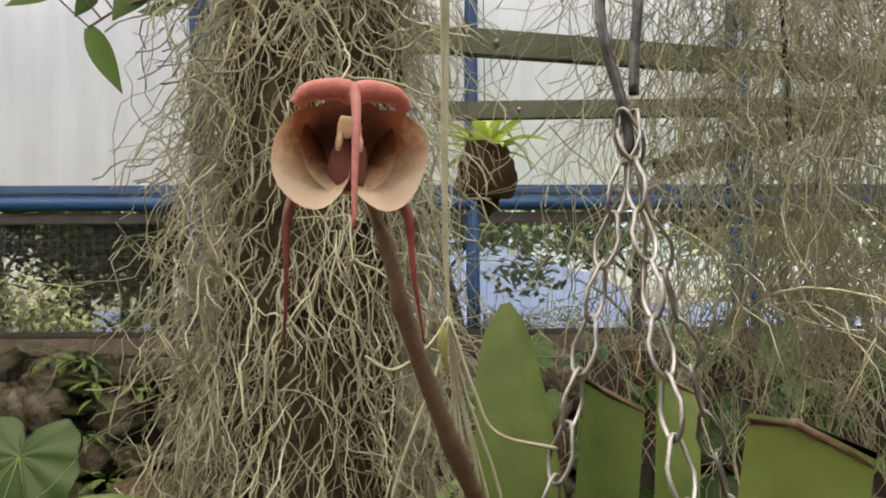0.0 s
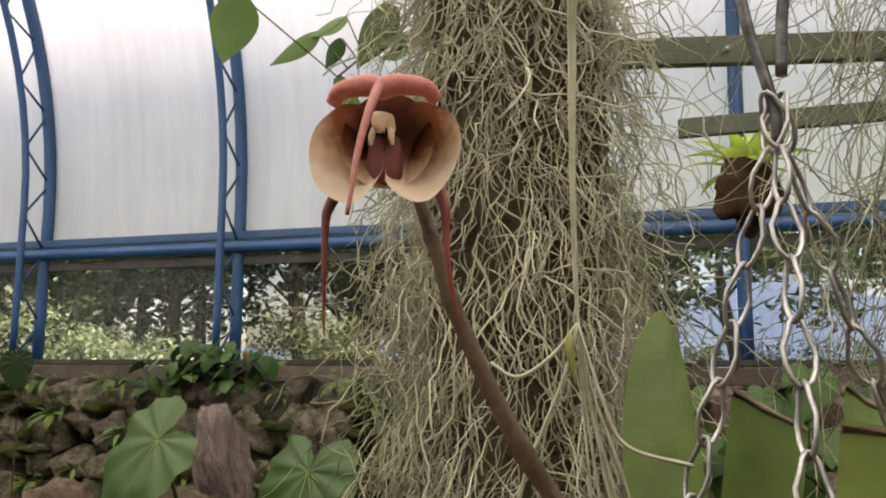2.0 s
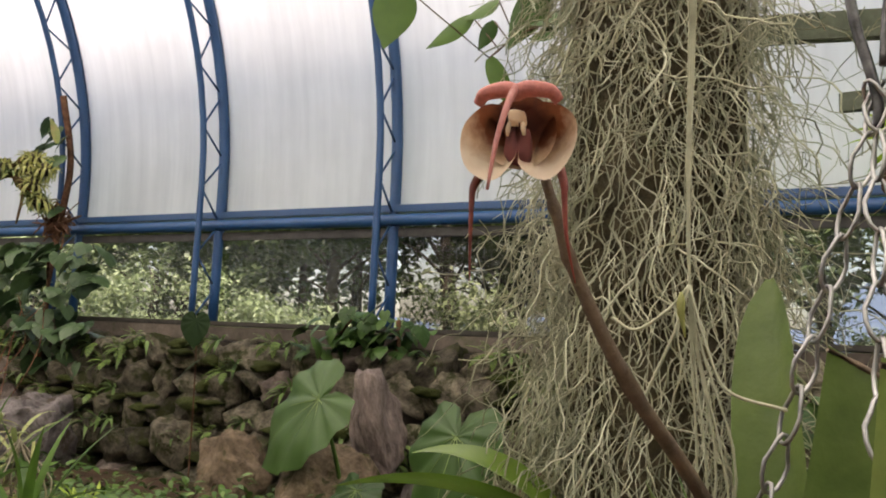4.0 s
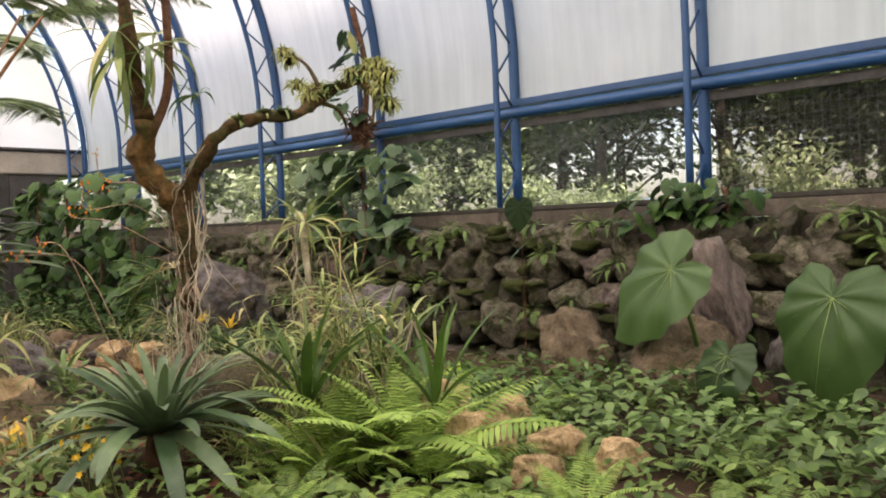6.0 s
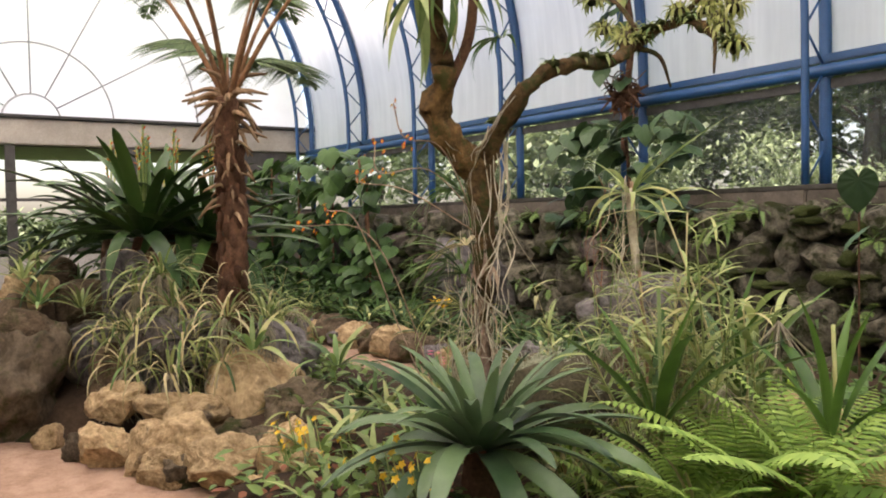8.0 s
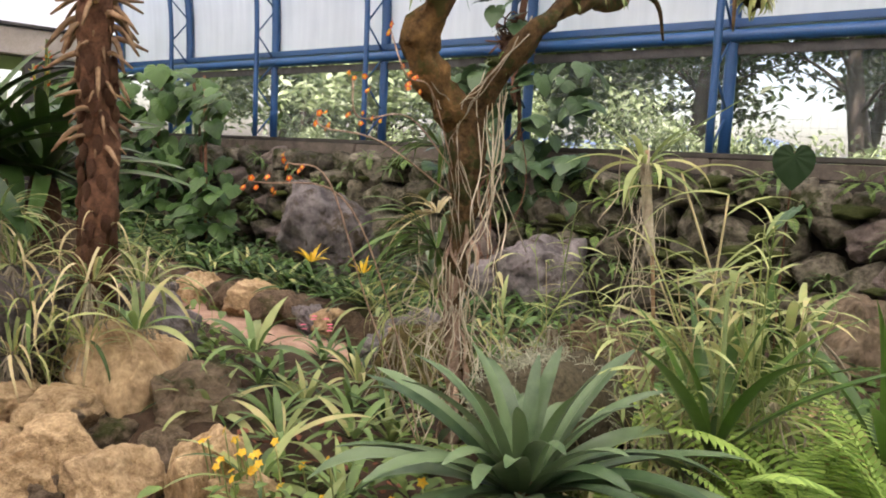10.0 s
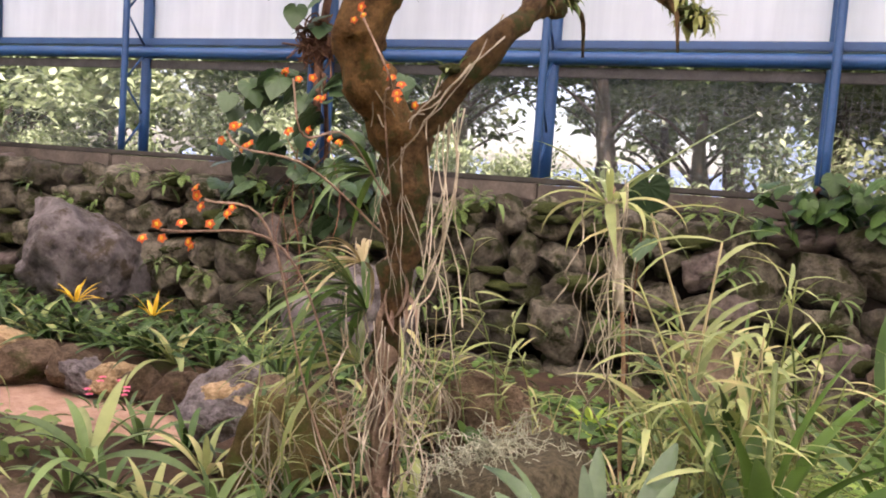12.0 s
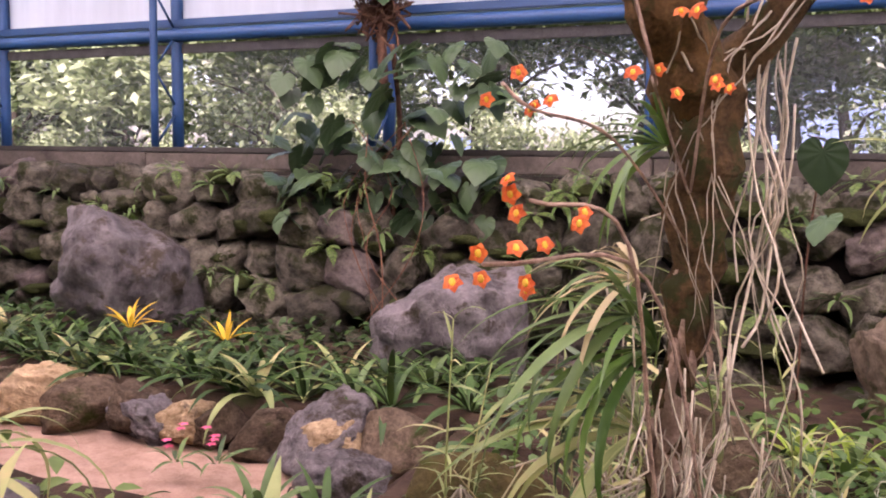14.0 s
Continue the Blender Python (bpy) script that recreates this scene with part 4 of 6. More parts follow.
# cascading orchids on the rocks round the tree fern
CASCADE = [strap_mesh(l, w, b, m, "lance", 0.2, tw, 10) for l, w, b, m, tw in ((0.34, 0.020, 1.9, L_CANE, 0.2), (0.44, 0.016, 2.5, L_CANE, -0.3), (0.30, 0.018, 1.4, L_CANE, 0.3), (0.36, 0.014, 2.4, L_DRY, 0.1), (0.34, 0.018, 2.1, L_COVER, 0.1), (0.5, 0.012, 2.7, L_DRY, -0.4))]
for i, (x, y, z, n) in enumerate([(-1.50, -5.05, 0.98, 26), (-1.35, -5.02, 0.78, 24), (-1.70, -5.15, 0.86, 22), (-1.22, -5.0, 0.58, 22), (-1.50, -5.22, 0.62, 24), (-1.05, -4.78, 0.72, 22), (-0.98, -4.55, 0.70, 18), (-1.75, -5.25, 0.60, 20), (-1.12, -5.12, 0.40, 18), (-1.40, -5.30, 0.42, 20), (-1.85, -4.9, 0.95, 18), (-0.95, -4.85, 0.46, 16), (-1.25, -4.62, 0.86, 16)]):
    t = thing("cascading_orchid", "yellow-green orchid with drooping leaves on the rocks by the tree fern", "orchid plant", Matrix.Translation((x, y, z + 0.06)), "cascading orchids")
    leaves_of(CASCADE, t, int(n * 1.3), (0, 85), (1.2, 0.9), 560 + i, r0=0.035)
    for q in range(2):
        part("root_tuft", WISPS[(i + q) % 2], t, Matrix.Translation((0.03 * q, -0.02, -0.36)) @ Matrix.Rotation(q * 2.0 + i, 4, "Z"), "pale dry roots")

# yellow-green grassy orchids between the reeds and the ferns
grass_r = random.Random(44)
for i in range(22):
    x, y = grass_r.uniform(1.2, 2.0), grass_r.uniform(-4.2, -3.0)
    if (x - 1.43) ** 2 + (y + 4.66) ** 2 < 0.2:
        continue
    tuft("grassy_orchid", "tuft of yellow-green grassy orchid leaves in the bed", "orchid plant", x, y, ground_at(x, y), [strap_mesh(0.40, 0.016, b, (L_CANE, L_FERN, L_DRY)[i % 3], "lance", 0.15) for b in (0.7, 1.3, 1.9)], 18, (25, 85), (1.1, 0.9), 1300 + i, "grassy orchids")

# tall arching leaf sprays at the fern bed's edge
spray = [strap_mesh(0.62, 0.05, b, L_BROAD, "lance", 0.2, t) for b, t in ((0.5, 0.1), (0.9, -0.2))]
for i, (x, y, z, n) in enumerate([(1.74, -4.02, 0.85, 9), (2.15, -3.5, 0.7, 8), (1.65, -3.45, 0.8, 7)]):
    t = thing("tall_orchid", "tall orchid with long arching green leaves", "orchid plant", Matrix.Translation((x, y, 0.22)), "tall orchids")
    part("stem", tube("stem", [(0, 0, 0), (0.02, 0, 0.3), (0.0, 0.01, z)], [0.012, 0.01, 0.008], L_CANE, 5), t)
    leaves_of(spray, t, n, (48, 84), (1.2, 1.0), 620 + i, base=(0, 0, z * 0.35))


# forked tree with its roots and air plants
def hanging_roots(x, y, z, n, spread, length, seed, r0=0.003):
    r = random.Random(seed)
    out = []
    for _ in range(n):
        px, py = x + r.gauss(0, spread), y + r.gauss(0, spread)
        z0 = z + r.uniform(-0.2, 0.1)
        l = length * r.uniform(0.5, 1.1)
        pts = [(px, py, z0)]
        for k in range(1, 6):
            pts.append((px + r.gauss(0, 0.014) * k, py + r.gauss(0, 0.014) * k, z0 - l * k / 5 * r.uniform(0.85, 1.05)))
        out.append(tube_data(smooth_line(pts, 3), r0 * r.uniform(0.6, 1.2), 4))
    return out


tree = thing("forked_tree", "brown forked tree hung with pale air roots", "tree")
trunk = smooth_line([(0.56, -3.95, 0.12), (0.58, -3.97, 0.5), (0.57, -4.0, 0.85), (0.61, -4.02, 1.2), (0.62, -4.03, 1.5), (0.60, -4.06, 1.68)], 6)
part("trunk", tube("trunk", [p + Vector((0.01 * math.sin(i * 1.7), 0.008 * math.cos(i * 2.3), 0)) for i, p in enumerate(trunk)], [0.036 + 0.042 * min(1, max(0, (i - 15) / 10)) + 0.005 * math.sin(i * 1.9) for i in range(len(trunk))], M_BARK, 24, lump=0.028), tree)
part("flaking_bark", tube("flaking_bark", [p + Vector((0.0, -0.016, 0)) for p in trunk[1:18]], [(0.034 + 0.006 * math.sin(i * 2.7)) * (1.0 if i < 12 else 1.0 - 0.12 * (i - 11)) for i in range(17)], M_PALEBARK, 20, lump=0.03), tree, label="pink flaking bark on the lower trunk")
flake = strap_mesh(0.13, 0.024, 0.9, M_PALEBARK, "lance", 0.25, 0.6, seg=5)
for i in range(46):
    z = rng.uniform(0.35, 1.25)
    p = min(trunk, key=lambda q: abs(q.z - z))
    a = rng.uniform(0, 360)
    part("bark_flake", flake, tree, aim((p.x + 0.035 * math.cos(radians(a)), p.y - 0.015 + 0.035 * math.sin(radians(a)), z), a, rng.uniform(-85, -45), rng.uniform(-40, 40), rng.uniform(0.5, 1.3)), "peeling pink bark")
limb_l = smooth_line([(0.60, -4.05, 1.6), (0.55, -4.18, 1.76), (0.53, -4.25, 1.88), (0.63, -4.25, 2.05), (0.66, -4.32, 2.3), (0.75, -4.42, 2.8), (0.72, -4.45, 3.4), (0.85, -4.4, 4.2)], 5)
part("limb", tube("limb", limb_l[:17], [(0.074 if i < 12 else 0.074 - 0.0036 * min(i - 12, 11)) + 0.009 * math.sin(i * 1.3) - 0.0004 * i for i in range(17)], M_LIMB, 24, lump=0.03), tree)
part("limb", tube("limb", limb_l[16:], [0.052 - 0.0016 * min(i, 12) + 0.005 * math.sin(i * 1.3) for i in range(len(limb_l) - 16)], M_BARK, 18, lump=0.022), tree, label="dark mossy upper limb")
limb_r = smooth_line([(0.62, -4.03, 1.62), (0.78, -4.02, 1.80), (0.93, -3.95, 2.0), (0.95, -3.7, 2.10), (0.90, -3.4, 2.15), (0.82, -3.12, 2.28), (0.98, -3.0, 2.38), (1.15, -3.0, 2.32), (1.35, -3.0, 2.16)], 5)
part("limb", tube("limb", limb_r, [0.046 - 0.0007 * i + 0.004 * math.sin(i * 1.1) for i in range(len(limb_r))], M_BARK, 20, lump=0.024), tree)
limb_m = smooth_line([(0.62, -4.22, 2.0), (0.72, -4.15, 2.3), (0.82, -4.2, 2.9), (0.78, -4.15, 3.8)], 6)
part("limb", tube("limb", limb_m, [0.03 - 0.0006 * i for i in range(len(limb_m))], M_FERNBARK, 8), tree)
for p, q in (((0.85, -3.12, 2.3), (0.35, -3.05, 2.68)), ((0.85, -3.3, 2.18), (0.65, -3.0, 2.4)), ((1.15, -3.0, 2.32), (1.3, -3.1, 2.05)), ((0.82, -3.12, 2.26), (0.9, -2.95, 2.05)), ((1.0, -3.0, 2.38), (1.15, -2.9, 2.5))):
    a, b = Vector(p), Vector(q)
    part("twig", tube("twig", smooth_line([a, a.lerp(b, 0.5) + Vector((0.04, 0, 0.05)), b], 4), [0.018 - 0.0015 * i for i in range(9)], M_BARK, 6), tree)
roots = hanging_roots(0.72, -4.02, 1.75, 12, 0.035, 1.05, 1) + hanging_roots(0.5, -4.05, 1.25, 9, 0.07, 0.7, 2, 0.0022) + hanging_roots(0.62, -4.06, 1.0, 26, 0.07, 0.7, 3, 0.0032)
tagged(part("root_curtain", joined("root_curtain", roots, M_ROOT), tree, label="pale hanging air roots"), kind="stuff")
# roots that cling to the fork and the trunk before they hang free
for i in range(9):
    up = (limb_l if i % 2 else limb_r)[2 + i % 9]
    side = Vector((rng.uniform(-0.05, 0.05), -0.05, 0.0))
    fork = trunk[-3] + Vector((rng.uniform(-0.09, 0.09), -0.07, rng.uniform(-0.04, 0.06)))
    mid = trunk[-9] + Vector((rng.uniform(-0.08, 0.09), -0.075, rng.uniform(-0.1, 0.05)))
    low = mid + Vector((rng.uniform(-0.05, 0.1), rng.uniform(-0.02, 0.02), -rng.uniform(0.1, 0.5)))
    part("clinging_root", tube("clinging_root", smooth_line([up + side, up.lerp(fork, 0.5) + Vector((rng.uniform(-0.04, 0.04), -0.05, 0)), fork, mid, low], 5), [0.0028 - 0.0001 * k for k in range(21)], M_ROOT, 5, lump=0.012), tree, label="pale root")
# moss and small leaves riding on the limbs, strap leaves hanging from the upper one
LIMB_LEAF = [strap_mesh(0.07, 0.018, 0.9, L_CANE, "lance", 0.2, seg=4), strap_mesh(0.09, 0.014, 1.3, L_COVER, "lance", 0.2, seg=4)]
for i in range(15):
    p = limb_r[rng.randrange(18, len(limb_r))] if i > 3 else limb_r[rng.randrange(4, 18)]
    t = thing("limb_moss", "small green moss and leaf cushion on the limb", "moss", Matrix.Translation(p + Vector((rng.uniform(-0.03, 0.03), rng.uniform(-0.03, 0.02), 0.03))), "limb cushions")
    leaves_of(LIMB_LEAF, t, 16 if i > 3 else 6, (-30, 80), (1.1, 0.7), 1700 + i, r0=0.02)
    part("pad", mesh("pad", *rock_data(140 + i % 3, 2, 0.4), M_WALLMOSS), t, Matrix.Rotation(i * 1.1, 4, "Z") @ Matrix.Diagonal((0.10, 0.07, 0.03, 1)))
HANG = [strap_mesh(0.42, 0.045, 0.7, L_CANE, "lance", 0.15, 0.2), strap_mesh(0.36, 0.04, 1.2, L_COVER, "lance", 0.15, -0.2)]
for i, (x, y, z) in enumerate([(0.66, -4.42, 2.42), (0.72, -4.45, 2.55), (0.76, -4.30, 2.48)]):
    t = thing("limb_orchid", "pale strap-leaved orchid hanging from the upper limb", "orchid plant", Matrix.Translation((x, y, z)), "limb orchids")
    leaves_of(HANG, t, 9, (-75, 15), (1.0, 0.8), 1740 + i, r0=0.02)
TUFT = [strap_mesh(0.058, 0.013, b, L_YELLOWG, "lance", 0.2, seg=4) for b in (0.4, 1.1, 1.7)]
for i, (x, y, z) in enumerate([(0.35, -3.05, 2.68), (0.42, -3.05, 2.62), (1.35, -3.0, 2.2), (1.15, -2.95, 2.42), (0.65, -3.0, 2.4), (0.8, -3.2, 2.30), (1.0, -3.0, 2.44), (1.22, -2.95, 2.36), (0.72, -3.1, 2.36), (1.1, -2.9, 2.5), (0.55, -3.1, 2.42), (1.28, -3.0, 2.3), (1.18, -2.92, 2.48), (1.3, -2.95, 2.4)]):
    t = thing("branch_tuft", "yellow-green tuft of small air plants on the branch", "air plant", Matrix.Translation((x, y, z)), "branch tufts")
    leaves_of(TUFT, t, 40, (-60, 88), (1.6, 1.0), 700 + i, r0=0.04)
    part("core", mesh("core", *rock_data(90 + i, 2, 0.3), M_MOSSSHADE), t, Matrix.Scale(0.07, 4))
for i, (x, y, z, s, m) in enumerate([(0.55, -4.1, 1.08, 1.35, L_BROAD), (0.53, -4.08, 0.9, 1.4, L_CANE), (0.5, -4.1, 1.15, 1.2, L_COVER), (0.5, -4.05, 1.22, 0.8, L_DRY), (0.56, -4.12, 1.5, 0.9, L_BROAD), (0.7, -3.95, 2.25, 0.8, L_BROAD), (0.62, -4.14, 2.6, 1.0, L_CANE), (0.8, -4.2, 2.5, 0.9, L_CANE), (0.45, -4.0, 0.95, 0.9, L_ROSETTE)]):
    t = thing("tree_orchid", "strap-leaved orchid growing on the tree trunk", "orchid plant", Matrix.Translation((x, y, z)), "tree orchids")
    leaves_of([strap_mesh(0.38, 0.024, 1.2, m, "lance", 0.2), strap_mesh(0.34, 0.022, 1.7, m, "lance", 0.2)], t, 15, (-10, 55), (s, s * 0.75), 720 + i, spread=150, start=100 if i % 2 else 120, r0=0.01)


def petal_flower(parent, m, mesh_list, n=5, s=1.0, name="petal"):
    for k in range(n):
        part(name, mesh_list[k % len(mesh_list)], parent, m @ Matrix.Rotation(2 * math.pi * k / n, 4, "Z") @ Matrix.Rotation(-0.35, 4, "Y") @ Matrix.Scale(s, 4))


ORANGE_AT = [(0.36, -4.6, 1.58), (0.41, -4.6, 1.54), (0.59, -4.6, 1.58), (0.69, -4.6, 1.59), (0.55, -4.6, 1.72), (0.63, -4.6, 1.7), (0.82, -4.6, 1.72), (0.88, -4.6, 1.67), (0.73, -4.6, 1.88)]
PETAL_O = [strap_mesh(0.021, 0.021, 0.8, F_ORANGE, "lance", 0.12, seg=4)]
PETAL_Y = [strap_mesh(0.030, 0.022, 0.5, F_YELLOW, "lance", 0.12, seg=4)]
PETAL_P = [strap_mesh(0.026, 0.018, 0.5, F_PINK, "lance", 0.12, seg=4)]
LIP = mesh("lip", *rock_data(5, 2, 0.1), F_YELLOW)
orange = thing("orange_orchid", "spray of small orange orchids on thin arching stems", "orchid")
bloom = [(0.47, -4.82, 1.41), (0.45, -4.94, 1.34), (0.52, -4.8, 1.38), (0.49, -4.9, 1.33)] + ORANGE_AT
for i, p in enumerate(bloom):
    for k in range(3):
        q = Vector(p) + Vector((rng.uniform(-0.035, 0.035), rng.uniform(-0.03, 0.03), rng.uniform(-0.03, 0.03)))
        m = Matrix.Translation(q) @ Euler((radians(70 + rng.uniform(-25, 25)), 0, rng.uniform(-0.6, 0.6))).to_matrix().to_4x4()
        petal_flower(orange, m, PETAL_O, 5, rng.uniform(0.5, 0.75))
        part("lip", LIP, orange, m @ Matrix.Scale(0.009, 4), "yellow lip")
for i, line in enumerate([[(0.75, -4.35, 0.3), (0.62, -4.55, 0.9), (0.58, -4.72, 1.35), (0.47, -4.82, 1.41)], [(0.75, -4.35, 0.3), (0.68, -4.5, 0.9), (0.6, -4.68, 1.3), (0.45, -4.94, 1.34)],
                          [(0.6, -4.08, 1.4), (0.55, -4.3, 1.6), ORANGE_AT[2], ORANGE_AT[4]], [(0.6, -4.08, 1.4), (0.66, -4.3, 1.7), ORANGE_AT[6], ORANGE_AT[8]], [(0.6, -4.08, 1.3), (0.5, -4.4, 1.5), ORANGE_AT[1], ORANGE_AT[0]]]):
    part("stem", tube("stem", smooth_line(line, 6), 0.0035, M_PALEBARK, 4), orange)
part("bulb", mesh("bulb", *rock_data(8, 2, 0.1), L_CANE), orange, Matrix.Translation((0.75, -4.35, 0.27)) @ Matrix.Diagonal((0.07, 0.07, 0.12, 1)))
yo = thing("yellow_orchid", "cluster of small yellow orchids beside the rosette", "orchid", Matrix.Translation((0, 0, 0)))
for i in range(48):
    q = Vector((rng.gauss(0.56, 0.14), rng.gauss(-5.0, 0.06), rng.gauss(0.40, 0.04))) if i % 2 else Vector((rng.gauss(1.45, 0.12), rng.gauss(-5.04, 0.05), rng.gauss(0.47, 0.04)))
    m = Matrix.Translation(q) @ Euler((radians(50 + rng.uniform(-25, 25)), 0, rng.uniform(-0.9, 0.9))).to_matrix().to_4x4()
    petal_flower(yo, m, PETAL_Y, 5, 0.62)
    part("stem", tube("stem", smooth_line([(q.x + rng.uniform(-.1, .1), q.y + 0.06, ground_at(q.x, q.y) - 0.01), (q.x, q.y + 0.04, q.z * 0.6), q], 4), 0.0028, L_CANE, 4), yo)
for i, (x, y) in enumerate([(-1.66, -2.92), (-1.48, -2.86)]):
    t = thing("pink_flower", "low plant with bright pink flowers beside the path", "flower", Matrix.Translation((x, y, 0.12)), "pink flowers")
    leaves_of(smallg, t, 8, (10, 60), (0.6, 0.5), 760 + i)
    for k in range(4):
        petal_flower(t, Matrix.Translation((rng.uniform(-.06, .06), rng.uniform(-.06, .06), 0.08 + 0.03 * k)), PETAL_P, 5, 1.1)

# air plant on a thin stick
air = thing("stick_orchid", "pale orchid with hanging roots tied to a thin stick", "orchid plant")
part("stick", tube("stick", smooth_line([(1.34, -3.62, 0.2), (1.29, -3.58, 0.6), (1.27, -3.6, 1.0), (1.18, -3.56, 1.52)], 6), 0.008, M_STUB, 6), air)
leaves_of([strap_mesh(0.36, 0.035, 0.8, L_CANE, "lance", 0.2), strap_mesh(0.30, 0.03, 1.6, L_CANE, "lance", 0.2, 0.4)], air, 17, (-15, 75), (1.0, 0.8), 780, base=(1.18, -3.57, 1.46))
part("leaf", strap_mesh(0.62, 0.03, 0.25, L_CANE, "lance", 0.2), air, aim((1.18, -3.57, 1.46), 25, 42))
part("stem", tube("stem", smooth_line([(1.18, -3.57, 1.48), (1.22, -3.6, 1.3), (1.25, -3.6, 1.1)], 5), [0.022, 0.024, 0.022, 0.022, 0.022, 0.021, 0.021, 0.02, 0.02, 0.018, 0.014], M_ROOT, 7), air)
tagged(part("root_curtain", joined("root_curtain", hanging_roots(1.2, -3.6, 1.45, 16, 0.06, 0.7, 8, 0.0026), M_ROOT), air, label="pale hanging roots"), kind="stuff")


# tree fern
fern = thing("tree_fern", "tree fern with a reddish fibrous trunk and feathery crown", "tree fern", Matrix.Translation((-1.2, -4.68, 0.15)))
tr = [(0.02 * math.sin(k * 0.7), 0.02 * math.cos(k * 0.5), k * 0.1) for k in range(21)]
part("trunk", tube("trunk", tr, [0.105 - 0.025 * min(1, k / 6) + 0.010 * math.sin(k * 2.1) for k in range(21)], M_FERNBARK, 14), fern)
stub = tube("stub", smooth_line([(0, 0, 0), (0.07, 0, 0.02), (0.16, 0, -0.03)], 3), [0.012, 0.012, 0.011, 0.010, 0.009, 0.007, 0.004], M_STUB, 5)
scar = mesh("leaf_scar", *rock_data(15, 2, 0.2), M_FERNBARK)
for k in range(48):
    z = 1.25 + 0.75 * (k / 48)
    part("stub", stub, fern, aim((0, 0, z), k * 137.5, rng.uniform(-55, 15), 0, rng.uniform(0.8, 1.5)))
for k in range(34):
    part("stub", stub, fern, aim((0, 0, 1.84 + 0.006 * k), k * 137.5, rng.uniform(-35, 40), 0, rng.uniform(1.2, 1.8)))
for k in range(110):
    a = k * 2.399
    part("leaf_scar", scar, fern, Matrix.Translation((0.082 * math.cos(a), 0.082 * math.sin(a), 0.1 + 1.6 * k / 110)) @ Matrix.Rotation(a, 4, "Z") @ Matrix.Diagonal((0.035, 0.045, 0.085, 1)))


def plume_data(length, width, pairs, bend, seed):
    """A twice-cut frond: pairs of drooping side sprays, each with its own row of narrow leaflets."""
    r, parts, pts, x, z = random.Random(seed), [], [Vector((0, 0, 0))], 0.0, 0.0
    for i in range(pairs):
        s = (i + 1) / pairs
        a = -bend * s ** 1.2
        x += math.cos(a) * length / pairs
        z += math.sin(a) * length / pairs
        pts.append(Vector((x, 0, z)))
        w = width * (math.sin(math.pi * (0.16 + 0.80 * s) ** 0.8) + 0.06)
        for side in (1, -1):
            if r.random() < 0.06:
                continue
            m = Matrix.Translation(pts[-1]) @ Matrix.Rotation(-a, 4, "Y") @ Matrix.Rotation(side * radians(66 + r.uniform(-7, 7)), 4, "Z") @ Matrix.Rotation(r.uniform(0.0, 0.3), 4, "Y")
            ww, n = w * r.uniform(0.85, 1.08), max(5, int(w / 0.019))
            drop = [Vector((ww * q / n, 0, -0.28 * ww * (q / n) ** 2)) for q in range(n + 1)]
            parts.append(([m @ p for p in (drop[0] + Vector((0, 0.003, 0)), drop[0] - Vector((0, 0.003, 0)), drop[-1])], [(0, 1, 2)]))
            for q in range(1, n + 1):
                l = 0.070 * (1.1 - q / n) ** 0.7 * width / 0.36
                for s2 in (1, -1):
                    p = drop[q]
                    tip = p + Vector((l * 0.5, s2 * l, -0.25 * l))
                    v = [p, p + Vector((l * 0.40, s2 * l * 0.45, -0.02 * l)), tip, p + Vector((l * 0.02, s2 * l * 0.5, -0.05 * l))]
                    parts.append(([m @ c for c in v], [(0, 1, 2, 3)]))
    parts.append(tube_data(pts, [length * 0.008 * (1 - i / len(pts) * 0.8) for i in range(len(pts))], 4))
    return parts


big_frond = [joined("frond", plume_data(l, w, 19, b, i + 4), L_TREEFERN) for i, (l, w, b) in enumerate(((1.05, 0.38, 0.7), (1.15, 0.36, 0.9), (0.95, 0.40, 0.5)))]
rib = tube("stalk", smooth_line([(0, 0, 0), (0.5, 0, -0.01), (1.05, 0, -0.07)], 4), [0.020 - 0.0014 * k for k in range(9)], M_PETIOLE, 6)
for k in range(8):
    s = part("stalk", rib, fern, aim((0, 0, 1.96), k * 360 / 8 + rng.uniform(-10, 10), 64 + rng.uniform(-7, 9)))
    part("frond", big_frond[k % 3], s, Matrix.Translation((1.04, 0, -0.07)) @ Matrix.Rotation(radians((48, 30, 42, 36)[k % 4]), 4, "Y"))
low_rib = tube("stalk", smooth_line([(0, 0, 0), (0.22, 0, 0.0), (0.45, 0, -0.03)], 4), [0.017 - 0.0012 * k for k in range(9)], M_PETIOLE, 6)
for k, az in enumerate((132, 160, 184)):
    s = part("stalk", low_rib, fern, aim((0, 0, 1.98), az, 48 + 4 * k))
    part("frond", big_frond[k], s, Matrix.Translation((0.44, 0, -0.03)) @ Matrix.Rotation(radians(28), 4, "Y"))

# dark leafy bank, cycad, vine on the arch, big hearts
HEARTS = [mesh("leaf", *heart_data(s, d), L_DARK) for s, d in ((0.26, 0.5), (0.30, 0.9))]
stalk = tube("stalk", smooth_line([(0, 0, 0), (0.15, 0, 0.22), (0.3, 0, 0.3)], 4), 0.007, L_BROAD, 5)


